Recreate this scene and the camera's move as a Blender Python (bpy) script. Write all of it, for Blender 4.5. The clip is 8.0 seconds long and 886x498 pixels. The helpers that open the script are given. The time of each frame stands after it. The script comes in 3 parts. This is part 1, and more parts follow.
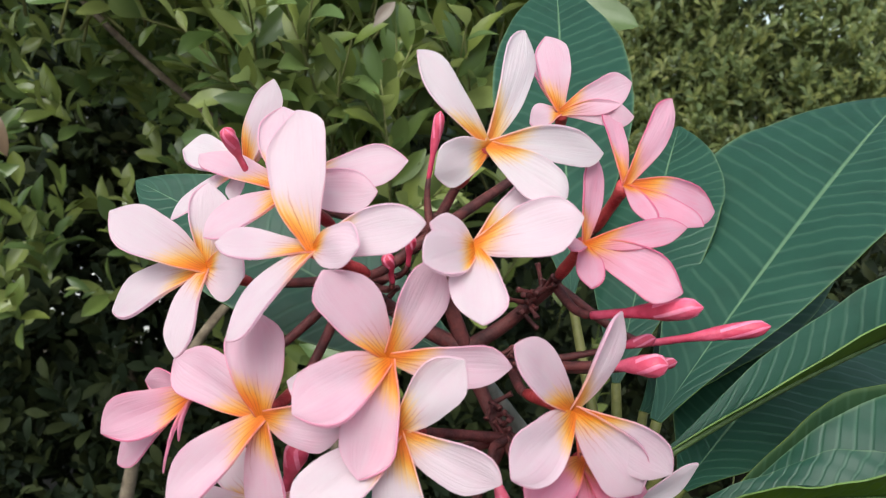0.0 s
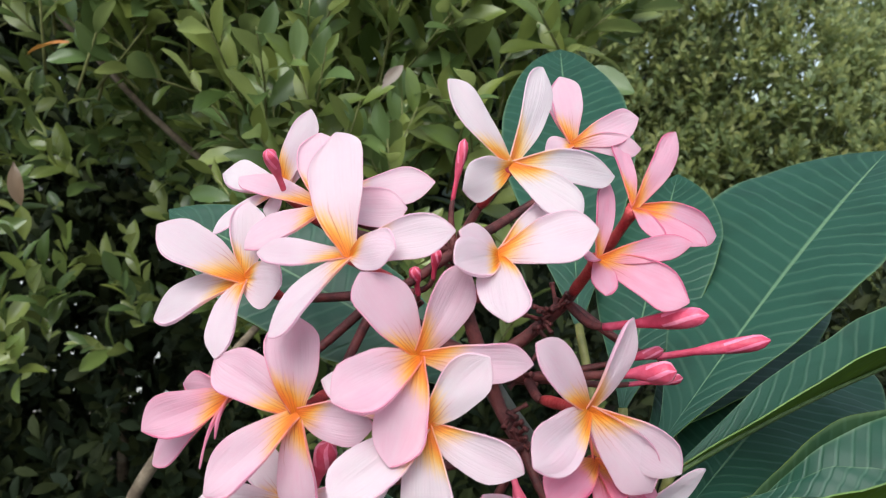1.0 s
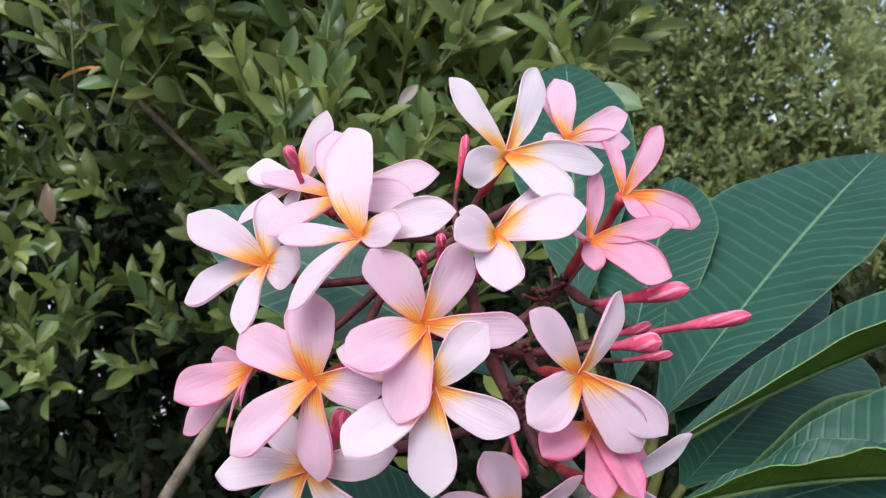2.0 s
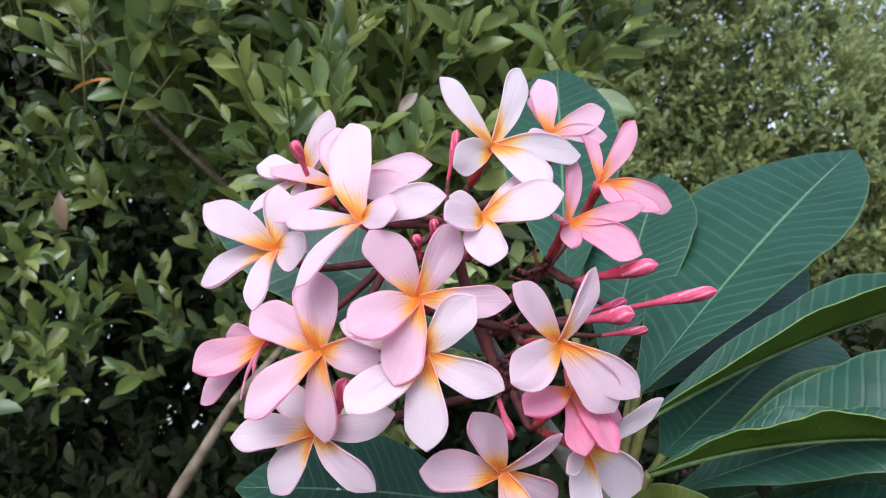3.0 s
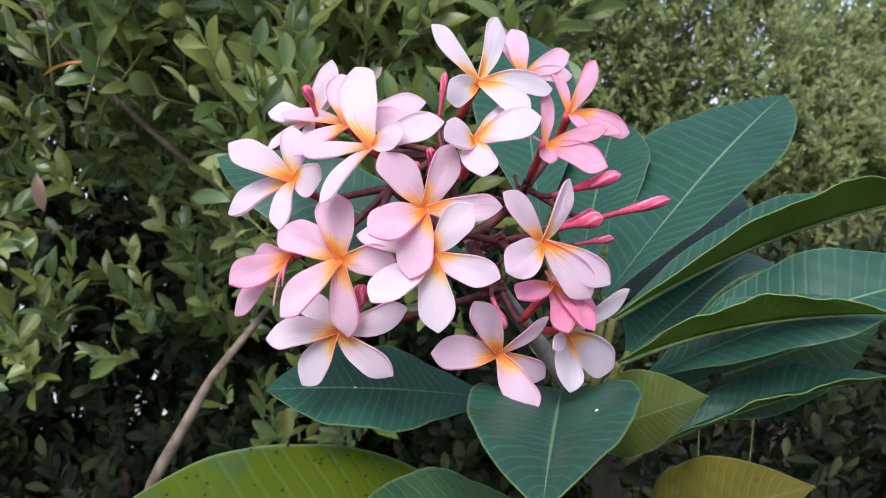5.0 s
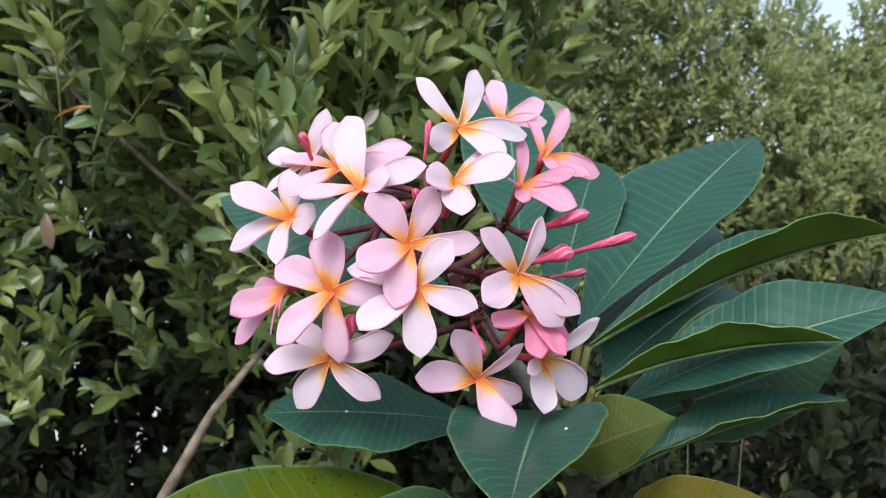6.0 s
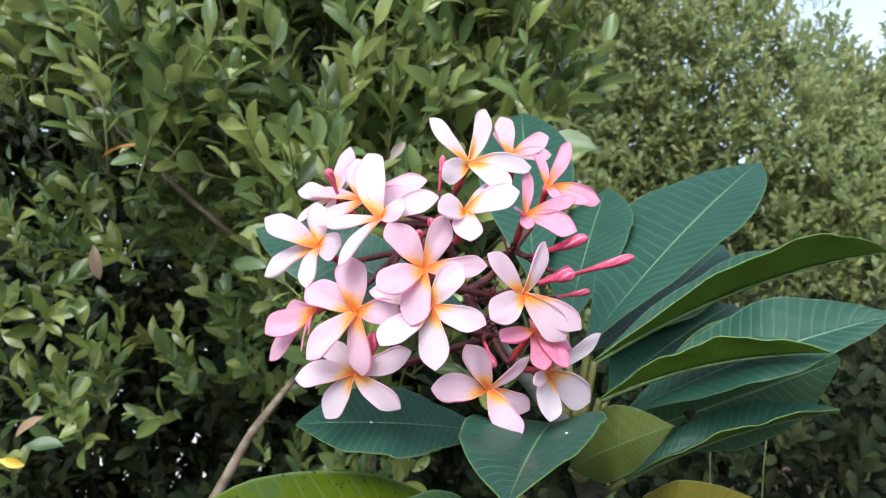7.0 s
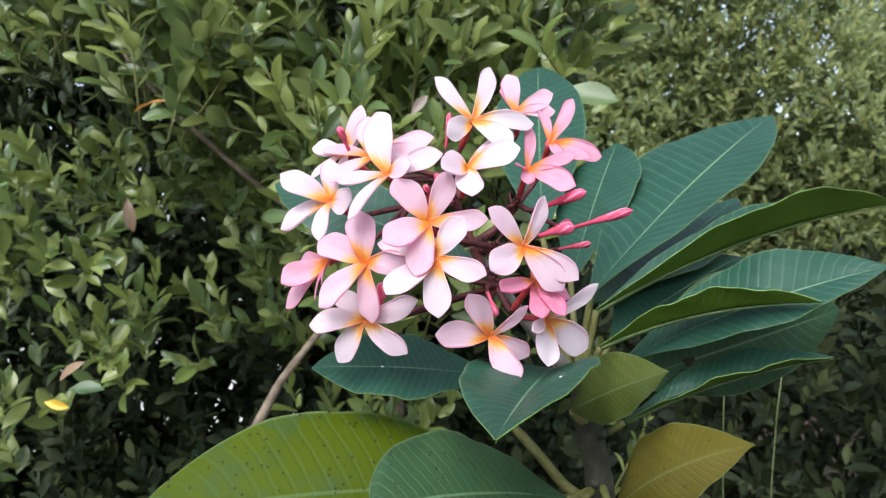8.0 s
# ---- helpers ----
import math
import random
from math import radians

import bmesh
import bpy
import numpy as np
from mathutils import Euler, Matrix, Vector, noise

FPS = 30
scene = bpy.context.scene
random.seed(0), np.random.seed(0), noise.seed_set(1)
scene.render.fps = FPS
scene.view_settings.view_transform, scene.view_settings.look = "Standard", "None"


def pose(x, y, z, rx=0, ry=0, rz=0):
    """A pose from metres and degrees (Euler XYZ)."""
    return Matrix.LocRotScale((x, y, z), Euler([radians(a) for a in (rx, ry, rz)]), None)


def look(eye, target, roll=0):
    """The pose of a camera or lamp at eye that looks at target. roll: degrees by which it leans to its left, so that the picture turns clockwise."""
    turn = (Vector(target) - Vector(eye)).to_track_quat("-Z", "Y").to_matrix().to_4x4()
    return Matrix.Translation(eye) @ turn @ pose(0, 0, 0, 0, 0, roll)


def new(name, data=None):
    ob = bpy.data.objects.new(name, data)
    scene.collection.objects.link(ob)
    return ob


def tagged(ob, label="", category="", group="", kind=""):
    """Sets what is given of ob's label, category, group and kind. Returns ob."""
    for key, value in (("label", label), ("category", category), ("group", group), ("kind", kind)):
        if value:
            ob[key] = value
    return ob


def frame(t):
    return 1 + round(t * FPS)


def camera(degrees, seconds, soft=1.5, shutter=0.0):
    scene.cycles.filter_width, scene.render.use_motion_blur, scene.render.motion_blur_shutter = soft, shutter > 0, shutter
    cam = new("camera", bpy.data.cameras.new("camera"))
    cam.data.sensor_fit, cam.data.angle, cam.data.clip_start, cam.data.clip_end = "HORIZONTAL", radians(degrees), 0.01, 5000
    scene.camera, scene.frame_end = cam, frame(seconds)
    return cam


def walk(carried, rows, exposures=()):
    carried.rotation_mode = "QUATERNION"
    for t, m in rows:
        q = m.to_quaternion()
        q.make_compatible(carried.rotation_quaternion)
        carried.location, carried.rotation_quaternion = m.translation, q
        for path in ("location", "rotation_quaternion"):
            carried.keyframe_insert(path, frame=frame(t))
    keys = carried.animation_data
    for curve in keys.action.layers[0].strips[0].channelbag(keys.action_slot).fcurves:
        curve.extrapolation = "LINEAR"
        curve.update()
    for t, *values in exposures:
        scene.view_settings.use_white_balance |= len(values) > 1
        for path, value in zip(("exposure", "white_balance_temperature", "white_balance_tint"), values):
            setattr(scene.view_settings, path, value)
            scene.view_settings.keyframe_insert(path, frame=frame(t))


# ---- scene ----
cam = camera(58.7, 8.0, soft=1.05)
cam.data.dof.use_dof, cam.data.dof.focus_distance, cam.data.dof.aperture_fstop = True, 0.34, 26.0
METRES, EYE, TILT, LEAN, TURN = 0.27, 1.45, -9.0, 0.0, 0.0
ROWS = [
    (0.0, 0.0, 0.0, 0.0, 0.0, 0.0, -0.0),
    (0.5, -0.0078, -0.0419, -0.0367, -0.6, 3.4, -0.18),
    (1.0, -0.038, -0.0717, -0.0734, -0.51, 5.15, -0.85),
    (2.5, -0.0016, -0.2129, -0.1671, 1.45, 7.5, -0.16),
    (3.0, 0.0027, -0.2634, -0.1954, 1.32, 7.86, 0.01),
    (3.5, -0.0207, -0.3111, -0.2373, 0.23, 8.3, 0.16),
    (4.0, -0.0508, -0.3608, -0.2722, -0.18, 7.28, 1.03),
    (4.5, -0.0708, -0.4091, -0.3139, -0.78, 6.75, 1.67),
    (5.0, -0.0738, -0.4555, -0.3382, -1.67, 6.96, 2.82),
    (6.5, -0.0235, -0.6529, -0.3787, -1.19, 11.09, 3.24),
    (7.0, -0.0048, -0.7278, -0.3994, 1.09, 11.76, 3.36),
    (7.5, 0.0255, -0.7649, -0.4117, 2.13, 9.53, 1.93),
    (8.0, 0.0588, -0.8092, -0.4136, 3.49, 8.36, 3.01),
]
walk(cam, [(t, pose(0, 0, EYE, TILT, LEAN, TURN) @ pose(METRES * x, METRES * y, METRES * z, 90 + pitch, roll, yaw)) for t, x, y, z, yaw, pitch, roll in ROWS],
     exposures=[(0.0, 1.0, 6400, 1), (1.0, 1.05, 6250, 2), (2.5, 1.13, 5850, 9), (5.0, 1.19, 5850, 10), (6.5, 1.24, 6000, 7), (7.0, 1.45, 6000, 5.5), (8.0, 1.42, 6100, 6)])

# ---- light ----
SUN_ELEVATION, SUN_AZIMUTH = 50.0, 195.0
world = bpy.data.worlds.new("evening_sky")
scene.world = world
world.use_nodes = True
wn = world.node_tree.nodes
sky = wn.new("ShaderNodeTexSky")
sky.sky_type = 'NISHITA'
sky.sun_disc = False
sky.sun_elevation = radians(SUN_ELEVATION)
sky.sun_rotation = radians(SUN_AZIMUTH)
sky.dust_density = 3.0
wn["Background"].inputs["Strength"].default_value = 0.15
haze = wn.new("ShaderNodeRGBToBW")
veil = wn.new("ShaderNodeMix")
veil.data_type = 'RGBA'
veil.inputs[0].default_value = 0.55
world.node_tree.links.new(sky.outputs["Color"], haze.inputs[0])
world.node_tree.links.new(sky.outputs["Color"], veil.inputs[6])
world.node_tree.links.new(haze.outputs[0], veil.inputs[7])
world.node_tree.links.new(veil.outputs[2], wn["Background"].inputs["Color"])
sun_data = bpy.data.lights.new("sun", 'SUN')
sun_data.energy, sun_data.angle, sun_data.color = 1.5, radians(45), (1.0, 0.97, 0.93)
sun = new("sun", sun_data)
sun_way = Vector((math.sin(radians(SUN_AZIMUTH)) * math.cos(radians(SUN_ELEVATION)),
                  math.cos(radians(SUN_AZIMUTH)) * math.cos(radians(SUN_ELEVATION)), math.sin(radians(SUN_ELEVATION))))
sun.matrix_world = look(sun_way * 20, (0, 0, 0))


# ---- materials ----
class Nodes:
    """A small shorthand for building node materials."""

    def __init__(self, name):
        self.mat = bpy.data.materials.new(name)
        self.mat.use_nodes = True
        self.tree = self.mat.node_tree
        self.bsdf = self.tree.nodes["Principled BSDF"]
        self.out = self.tree.nodes["Material Output"]

    def node(self, kind, **settings):
        n = self.tree.nodes.new(kind)
        for key, value in settings.items():
            setattr(n, key, value)
        return n

    def link(self, a, b):
        self.tree.links.new(a, b)

    def put(self, socket, value):
        if isinstance(value, bpy.types.NodeSocket):
            self.link(value, socket)
        else:
            socket.default_value = value

    def math(self, op, a, b=0.0, c=0.0):
        n = self.node("ShaderNodeMath", operation=op)
        for i, v in enumerate((a, b, c)):
            self.put(n.inputs[i], v)
        return n.outputs[0]

    def mix(self, f, a, b, blend='MIX'):
        n = self.node("ShaderNodeMix", data_type='RGBA', blend_type=blend)
        self.put(n.inputs[0], f)
        for i, v in ((6, a), (7, b)):
            self.put(n.inputs[i], v if isinstance(v, bpy.types.NodeSocket) else (*v, 1.0))
        return n.outputs[2]

    def step(self, x, lo, hi):
        n = self.node("ShaderNodeMapRange", interpolation_type='SMOOTHSTEP')
        self.put(n.inputs[0], x)
        n.inputs[1].default_value, n.inputs[2].default_value = lo, hi
        return n.outputs[0]

    def noise(self, vector, scale, detail=3.0, rough=0.5):
        n = self.node("ShaderNodeTexNoise")
        n.inputs["Scale"].default_value, n.inputs["Detail"].default_value, n.inputs["Roughness"].default_value = scale, detail, rough
        if vector is not None:
            self.link(vector, n.inputs["Vector"])
        return n.outputs["Fac"]

    def stretch(self, vector, sx, sy, sz):
        n = self.node("ShaderNodeMapping")
        n.inputs["Scale"].default_value = (sx, sy, sz)
        self.link(vector, n.inputs["Vector"])
        return n.outputs["Vector"]

    def bump(self, height, strength, distance):
        n = self.node("ShaderNodeBump")
        n.inputs["Strength"].default_value, n.inputs["Distance"].default_value = strength, distance
        self.link(height, n.inputs["Height"])
        self.link(n.outputs["Normal"], self.bsdf.inputs["Normal"])

    def surface(self, colour, rough=0.5, specular=0.5):
        self.put(self.bsdf.inputs["Base Color"], colour if isinstance(colour, bpy.types.NodeSocket) else (*colour, 1.0))
        self.put(self.bsdf.inputs["Roughness"], rough)
        self.bsdf.inputs["Specular IOR Level"].default_value = specular

    def thin(self, colour, share):
        """Lets a share of the light through, as petals and leaves do."""
        t = self.node("ShaderNodeBsdfTranslucent")
        self.put(t.inputs["Color"], colour)
        m = self.node("ShaderNodeMixShader")
        m.inputs[0].default_value = share
        self.link(self.bsdf.outputs[0], m.inputs[1])
        self.link(t.outputs[0], m.inputs[2])
        self.link(m.outputs[0], self.out.inputs["Surface"])


def petal_material(name, under):
    k = Nodes(name)
    uv = k.node("ShaderNodeTexCoord").outputs["UV"]
    sep = k.node("ShaderNodeSeparateXYZ")
    k.link(uv, sep.inputs[0])
    u, v = sep.outputs[0], sep.outputs[1]
    info = k.node("ShaderNodeObjectInfo")
    tone = k.node("ShaderNodeSeparateColor")
    k.link(info.outputs["Color"], tone.inputs[0])
    pink, gold = tone.outputs[0], tone.outputs[1]
    shift = k.node("ShaderNodeVectorMath", operation='ADD')
    k.link(uv, shift.inputs[0])
    k.link(info.outputs["Random"], shift.inputs[1])
    veins = k.noise(k.stretch(shift.outputs[0], 26, 1.6, 1), 1.0, 3.0)
    cloud = k.noise(shift.outputs[0], 4.0, 3.0)
    # pale body to rose, deeper to the rim and by the flower's age
    edge = k.step(k.math('ABSOLUTE', k.math('SUBTRACT', u, 0.5)), 0.465, 0.5)
    rose = k.math('ADD', k.math('MULTIPLY', pink, 0.83), k.math('MULTIPLY', k.math('SUBTRACT', cloud, 0.5), 0.35))
    rose = k.math('ADD', rose, k.math('MULTIPLY', edge, 0.13))
    rose = k.math('ADD', rose, k.math('MULTIPLY', k.math('SUBTRACT', veins, 0.5), 0.14))
    if under:
        rose = k.math('ADD', rose, 0.22)
    rose_ramp = k.node("ShaderNodeValToRGB")
    k.link(rose, rose_ramp.inputs[0])
    ramp = rose_ramp.color_ramp
    ramp.elements[0].color, ramp.elements[1].color = (0.78, 0.73, 0.76, 1), (0.68, 0.13, 0.28, 1)
    for place, colour in ((0.3, (0.785, 0.64, 0.715, 1)), (0.62, (0.785, 0.475, 0.61, 1)), (0.85, (0.79, 0.28, 0.44, 1))):
        ramp.elements.new(place).color = colour
    body = rose_ramp.outputs[0]
    # golden throat running out in streaks
    lean = k.math('MULTIPLY', k.math('SUBTRACT', u, 0.45), 0.25)
    reach = k.math('ADD', k.math('ADD', v, lean), k.math('MULTIPLY', k.math('SUBTRACT', veins, 0.5), 0.22))
    reach = k.math('SUBTRACT', reach, k.math('MULTIPLY', gold, 0.09))
    yellow = k.math('SUBTRACT', 1.0, k.step(reach, 0.06, 0.31))
    deep = k.math('SUBTRACT', 1.0, k.step(reach, -0.02, 0.17))
    if under:
        yellow = k.math('MULTIPLY', yellow, 0.25)
        deep = k.math('MULTIPLY', deep, 0.2)
    colour = k.mix(yellow, body, (0.93, 0.58, 0.045))
    colour = k.mix(k.math('MULTIPLY', deep, 0.85), colour, (0.88, 0.23, 0.012))
    # dark red lines that fan out of the throat, each of its own length
    fan = k.math('ADD', k.math('MULTIPLY', u, 9.0), k.math('MULTIPLY', cloud, 1.6))
    apart = k.math('ABSOLUTE', k.math('SUBTRACT', k.math('FRACT', fan), 0.5))
    own = k.noise(k.stretch(shift.outputs[0], 7, 0.2, 1), 1.0, 1.0)
    end = k.math('ADD', v, k.math('MULTIPLY', k.math('SUBTRACT', own, 0.5), 0.55))
    streak = k.math('MULTIPLY', k.math('SUBTRACT', 1.0, k.step(apart, 0.04, 0.15)), k.math('SUBTRACT', 1.0, k.step(end, 0.06, 0.34)))
    colour = k.mix(k.math('MULTIPLY', streak, k.math('ADD', 0.50, k.math('MULTIPLY', pink, 0.35))), colour, (0.42, 0.045, 0.03))
    colour = k.mix(k.math('MULTIPLY', k.math('MULTIPLY', pink, k.math('SUBTRACT', 1.0, k.step(v, 0.15, 0.42))), 0.30), colour, (0.75, 0.10, 0.03))
    k.surface(colour, 0.5, 0.35)
    k.bump(veins, 0.45, 0.001)
    k.thin(k.mix(0.35, colour, (0.92, 0.74, 0.80)), 0.60)
    return k.mat


def blade_material(name, under):
    """A broad leaf: pale midrib, slanting side veins, age in the object colour (red: yellowing, green: specks)."""
    k = Nodes(name)
    coord = k.node("ShaderNodeTexCoord")
    uv = coord.outputs["UV"]
    sep = k.node("ShaderNodeSeparateXYZ")
    k.link(uv, sep.inputs[0])
    u, v = sep.outputs[0], sep.outputs[1]
    info = k.node("ShaderNodeObjectInfo")
    tone = k.node("ShaderNodeSeparateColor")
    k.link(info.outputs["Color"], tone.inputs[0])
    age, specks, dry = tone.outputs[0], tone.outputs[1], tone.outputs[2]
    side = k.math('ABSOLUTE', k.math('SUBTRACT', u, 0.5))
    warp = k.math('MULTIPLY', k.noise(coord.outputs["Object"], 25.0, 2.0), 0.03)
    lines = k.math('FRACT', k.math('MULTIPLY', k.math('ADD', k.math('SUBTRACT', v, k.math('MULTIPLY', side, 0.18)), warp), 24.0))
    line = k.math('SUBTRACT', 1.0, k.step(k.math('ABSOLUTE', k.math('SUBTRACT', lines, 0.5)), 0.02, 0.20))
    rib = k.math('SUBTRACT', 1.0, k.step(side, 0.004, 0.015))
    rim = k.step(side, 0.478, 0.496)
    blotch = k.noise(coord.outputs["Object"], 38.0, 5.0, 0.6)
    fine = k.noise(coord.outputs["Object"], 420.0, 3.0, 0.6)
    if under:
        fresh, old = (0.090, 0.165, 0.012), (0.20, 0.19, 0.025)
    else:
        fresh, old = (0.018, 0.064, 0.043), (0.056, 0.080, 0.0015)
    colour = k.mix(k.math('MULTIPLY', age, k.math('ADD', 0.6, k.math('MULTIPLY', k.step(blotch, 0.28, 0.55), 0.4))), fresh, old)
    young = k.math('SUBTRACT', 1.0, k.math('MAXIMUM', age, dry))
    colour = k.mix(k.math('MULTIPLY', k.step(blotch, 0.45, 0.8), young), colour, tuple(0.62 * c for c in fresh))
    colour = k.mix(k.math('MULTIPLY', dry, k.math('ADD', 0.45, k.math('MULTIPLY', fine, 0.8))), colour, (0.105, 0.080, 0.014))
    colour = k.mix(k.math('MULTIPLY', k.math('MULTIPLY', fine, 0.25), young), colour, tuple(1.5 * c for c in fresh))
    colour = k.mix(k.math('MULTIPLY', line, k.math('SUBTRACT', 0.14, k.math('MULTIPLY', age, 0.10))), colour, (0.15, 0.27, 0.17))
    colour = k.mix(k.math('MULTIPLY', rib, k.math('SUBTRACT', 0.6, k.math('MULTIPLY', age, 0.4))), colour, (0.19, 0.31, 0.17))
    colour = k.mix(k.math('MULTIPLY', rim, 0.26), colour, (0.26, 0.36, 0.18))
    cells = k.node("ShaderNodeTexVoronoi")
    cells.inputs["Scale"].default_value = 230.0
    k.link(coord.outputs["Object"], cells.inputs["Vector"])
    pick = k.node("ShaderNodeSeparateColor")
    k.link(cells.outputs["Color"], pick.inputs[0])
    dot = k.math('MULTIPLY', k.math('SUBTRACT', 1.0, k.step(cells.outputs["Distance"], 0.17, 0.23)), k.step(pick.outputs[0], 0.62, 0.64))
    colour = k.mix(k.math('MULTIPLY', dot, specks), colour, (0.012, 0.010, 0.006))
    k.surface(colour, k.math('ADD', 0.42 if not under else 0.6, k.math('MULTIPLY', age, 0.15)), 0.32)
    k.put(k.bsdf.inputs["Specular IOR Level"], k.math('SUBTRACT', 0.32, k.math('MULTIPLY', age, 0.22)))
    height = k.math('ADD', k.math('MULTIPLY', line, -0.5), k.math('ADD', k.math('MULTIPLY', rib, -0.6), k.math('MULTIPLY', fine, 0.25)))
    k.bump(height, 0.45, 0.0008)
    k.thin(k.mix(0.5, colour, (0.26, 0.36, 0.03)), 0.33)
    return k.mat


def foliage_material(name, dark, mid, light, share=0.18, rough=0.42, gloss=0.5):
    """Small hedge leaves, each with its own tint."""
    k = Nodes(name)
    coord = k.node("ShaderNodeTexCoord")
    geo = k.node("ShaderNodeNewGeometry")
    info = k.node("ShaderNodeObjectInfo")
    pick = k.math('FRACT', k.math('ADD', geo.outputs["Random Per Island"], info.outputs["Random"]))
    ramp = k.node("ShaderNodeValToRGB")
    k.link(pick, ramp.inputs[0])
    r = ramp.color_ramp
    r.elements[0].color, r.elements[1].color = (*dark, 1), (*light, 1)
    r.elements.new(0.55).color = (*mid, 1)
    r.elements.new(0.30).color = (0.8 * mid[0], 0.92 * mid[1], 1.35 * mid[2], 1)
    r.elements.new(0.80).color = (1.35 * mid[0], 1.15 * mid[1], 1.0 * mid[2], 1)
    grain = k.noise(coord.outputs["Object"], 60.0, 4.0, 0.6)
    colour = k.mix(k.math('MULTIPLY', grain, 0.5), ramp.outputs[0], tuple(0.55 * c for c in mid))
    k.surface(colour, rough, gloss)
    k.bump(grain, 0.2, 0.002)
    k.thin(k.mix(0.5, colour, light), share)
    return k.mat


def bark_material(name, dark, light, scale, rough=0.75):
    k = Nodes(name)
    coord = k.node("ShaderNodeTexCoord")
    a = k.noise(coord.outputs["Object"], scale, 5.0, 0.65)
    b = k.noise(coord.outputs["Object"], scale * 6, 3.0, 0.6)
    colour = k.mix(k.step(a, 0.35, 0.68), dark, light)
    colour = k.mix(k.math('MULTIPLY', b, 0.45), colour, tuple(0.5 * c for c in dark))
    k.surface(colour, rough, 0.35)
    k.bump(b, 0.4, 0.001)
    return k.mat


PETAL = petal_material("petal_face", False)
PETAL_UNDER = petal_material("petal_back", True)
BLADE = blade_material("broad_leaf_face", False)
BLADE_UNDER = blade_material("broad_leaf_back", True)
RIB = bark_material("pale_midrib", (0.055, 0.095, 0.025), (0.10, 0.15, 0.05), 90.0, 0.5)
TUBE = bark_material("crimson_tube", (0.30, 0.022, 0.03), (0.50, 0.075, 0.075), 120.0, 0.45)
STALK = bark_material("dark_red_stalk", (0.055, 0.014, 0.015), (0.16, 0.042, 0.040), 140.0, 0.6)
BUD = bark_material("rose_bud_skin", (0.47, 0.035, 0.085), (0.66, 0.12, 0.21), 70.0, 0.45)
BUD_TIP = bark_material("bright_bud_fold", (0.68, 0.15, 0.27), (0.78, 0.32, 0.43), 80.0, 0.45)
GREY_STEM = bark_material("grey_green_stem", (0.10, 0.10, 0.085), (0.22, 0.22, 0.19), 60.0, 0.7)
OLIVE_STEM = bark_material("olive_petiole", (0.09, 0.095, 0.022), (0.18, 0.17, 0.055), 60.0, 0.55)
TRUNK = bark_material("brown_trunk_bark", (0.020, 0.019, 0.011), (0.056, 0.053, 0.032), 80.0, 0.8)
TWIG = bark_material("hedge_bark", (0.09, 0.065, 0.045), (0.24, 0.19, 0.14), 30.0, 0.85)
SHOOT = bark_material("young_shoot_bark", (0.11, 0.12, 0.035), (0.22, 0.22, 0.085), 30.0, 0.7)
RED_TWIG = bark_material("reddish_bark", (0.045, 0.022, 0.020), (0.13, 0.065, 0.060), 30.0, 0.85)
HEDGE_LEAF = foliage_material("hedge_leaf", (0.032, 0.060, 0.014), (0.148, 0.200, 0.053), (0.35, 0.40, 0.145), 0.38, 0.26)
# Hedge leaves again in darker tones: the inside's shade is put in the colour.
SHADED_INNER_LEAF = foliage_material("shaded_inner_leaf", (0.015, 0.022, 0.009), (0.031, 0.043, 0.016), (0.068, 0.082, 0.030), 0.14, 0.6, 0.2)
# Undergrowth leaves coloured nearly black to stand for the shade down there.
SHADED_UNDER_LEAF = foliage_material("shaded_undergrowth_leaf", (0.009, 0.013, 0.005), (0.018, 0.025, 0.009), (0.055, 0.068, 0.025), 0.10, 0.6, 0.15)
# Far hedge leaves in a duller tone, the shade behind the outer ones coloured in.
SHADED_FAR_INNER = foliage_material("shaded_far_inner_leaf", (0.06, 0.072, 0.030), (0.10, 0.115, 0.050), (0.15, 0.165, 0.075), 0.3, 0.6, 0.2)
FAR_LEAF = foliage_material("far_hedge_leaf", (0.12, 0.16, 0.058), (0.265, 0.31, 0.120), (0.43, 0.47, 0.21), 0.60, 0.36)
PALE_LEAF = foliage_material("pale_hedge_leaf", (0.075, 0.12, 0.045), (0.085, 0.135, 0.05), (0.10, 0.15, 0.055), 0.25, 0.35)
ORANGE_LEAF = foliage_material("withered_leaf", (0.30, 0.10, 0.02), (0.42, 0.17, 0.03), (0.50, 0.26, 0.05), 0.25)
YELLOW_LEAF = foliage_material("yellowed_leaf", (0.46, 0.30, 0.02), (0.55, 0.38, 0.03), (0.62, 0.46, 0.06), 0.25)
DRY_LEAF = foliage_material("dry_leaf", (0.16, 0.10, 0.06), (0.22, 0.15, 0.09), (0.28, 0.20, 0.13), 0.2)
DARK_SPOT = bark_material("brown_rot", (0.016, 0.014, 0.006), (0.045, 0.034, 0.014), 300.0, 0.9)
PALE_SPECK = bark_material("pale_speck", (0.6, 0.6, 0.58), (0.75, 0.75, 0.72), 300.0, 0.6)
STRAW = bark_material("pale_green_stalk", (0.07, 0.09, 0.03), (0.14, 0.16, 0.07), 60.0, 0.6)
SOIL = bark_material("soil_and_litter", (0.022, 0.017, 0.010), (0.065, 0.050, 0.032), 9.0, 0.95)


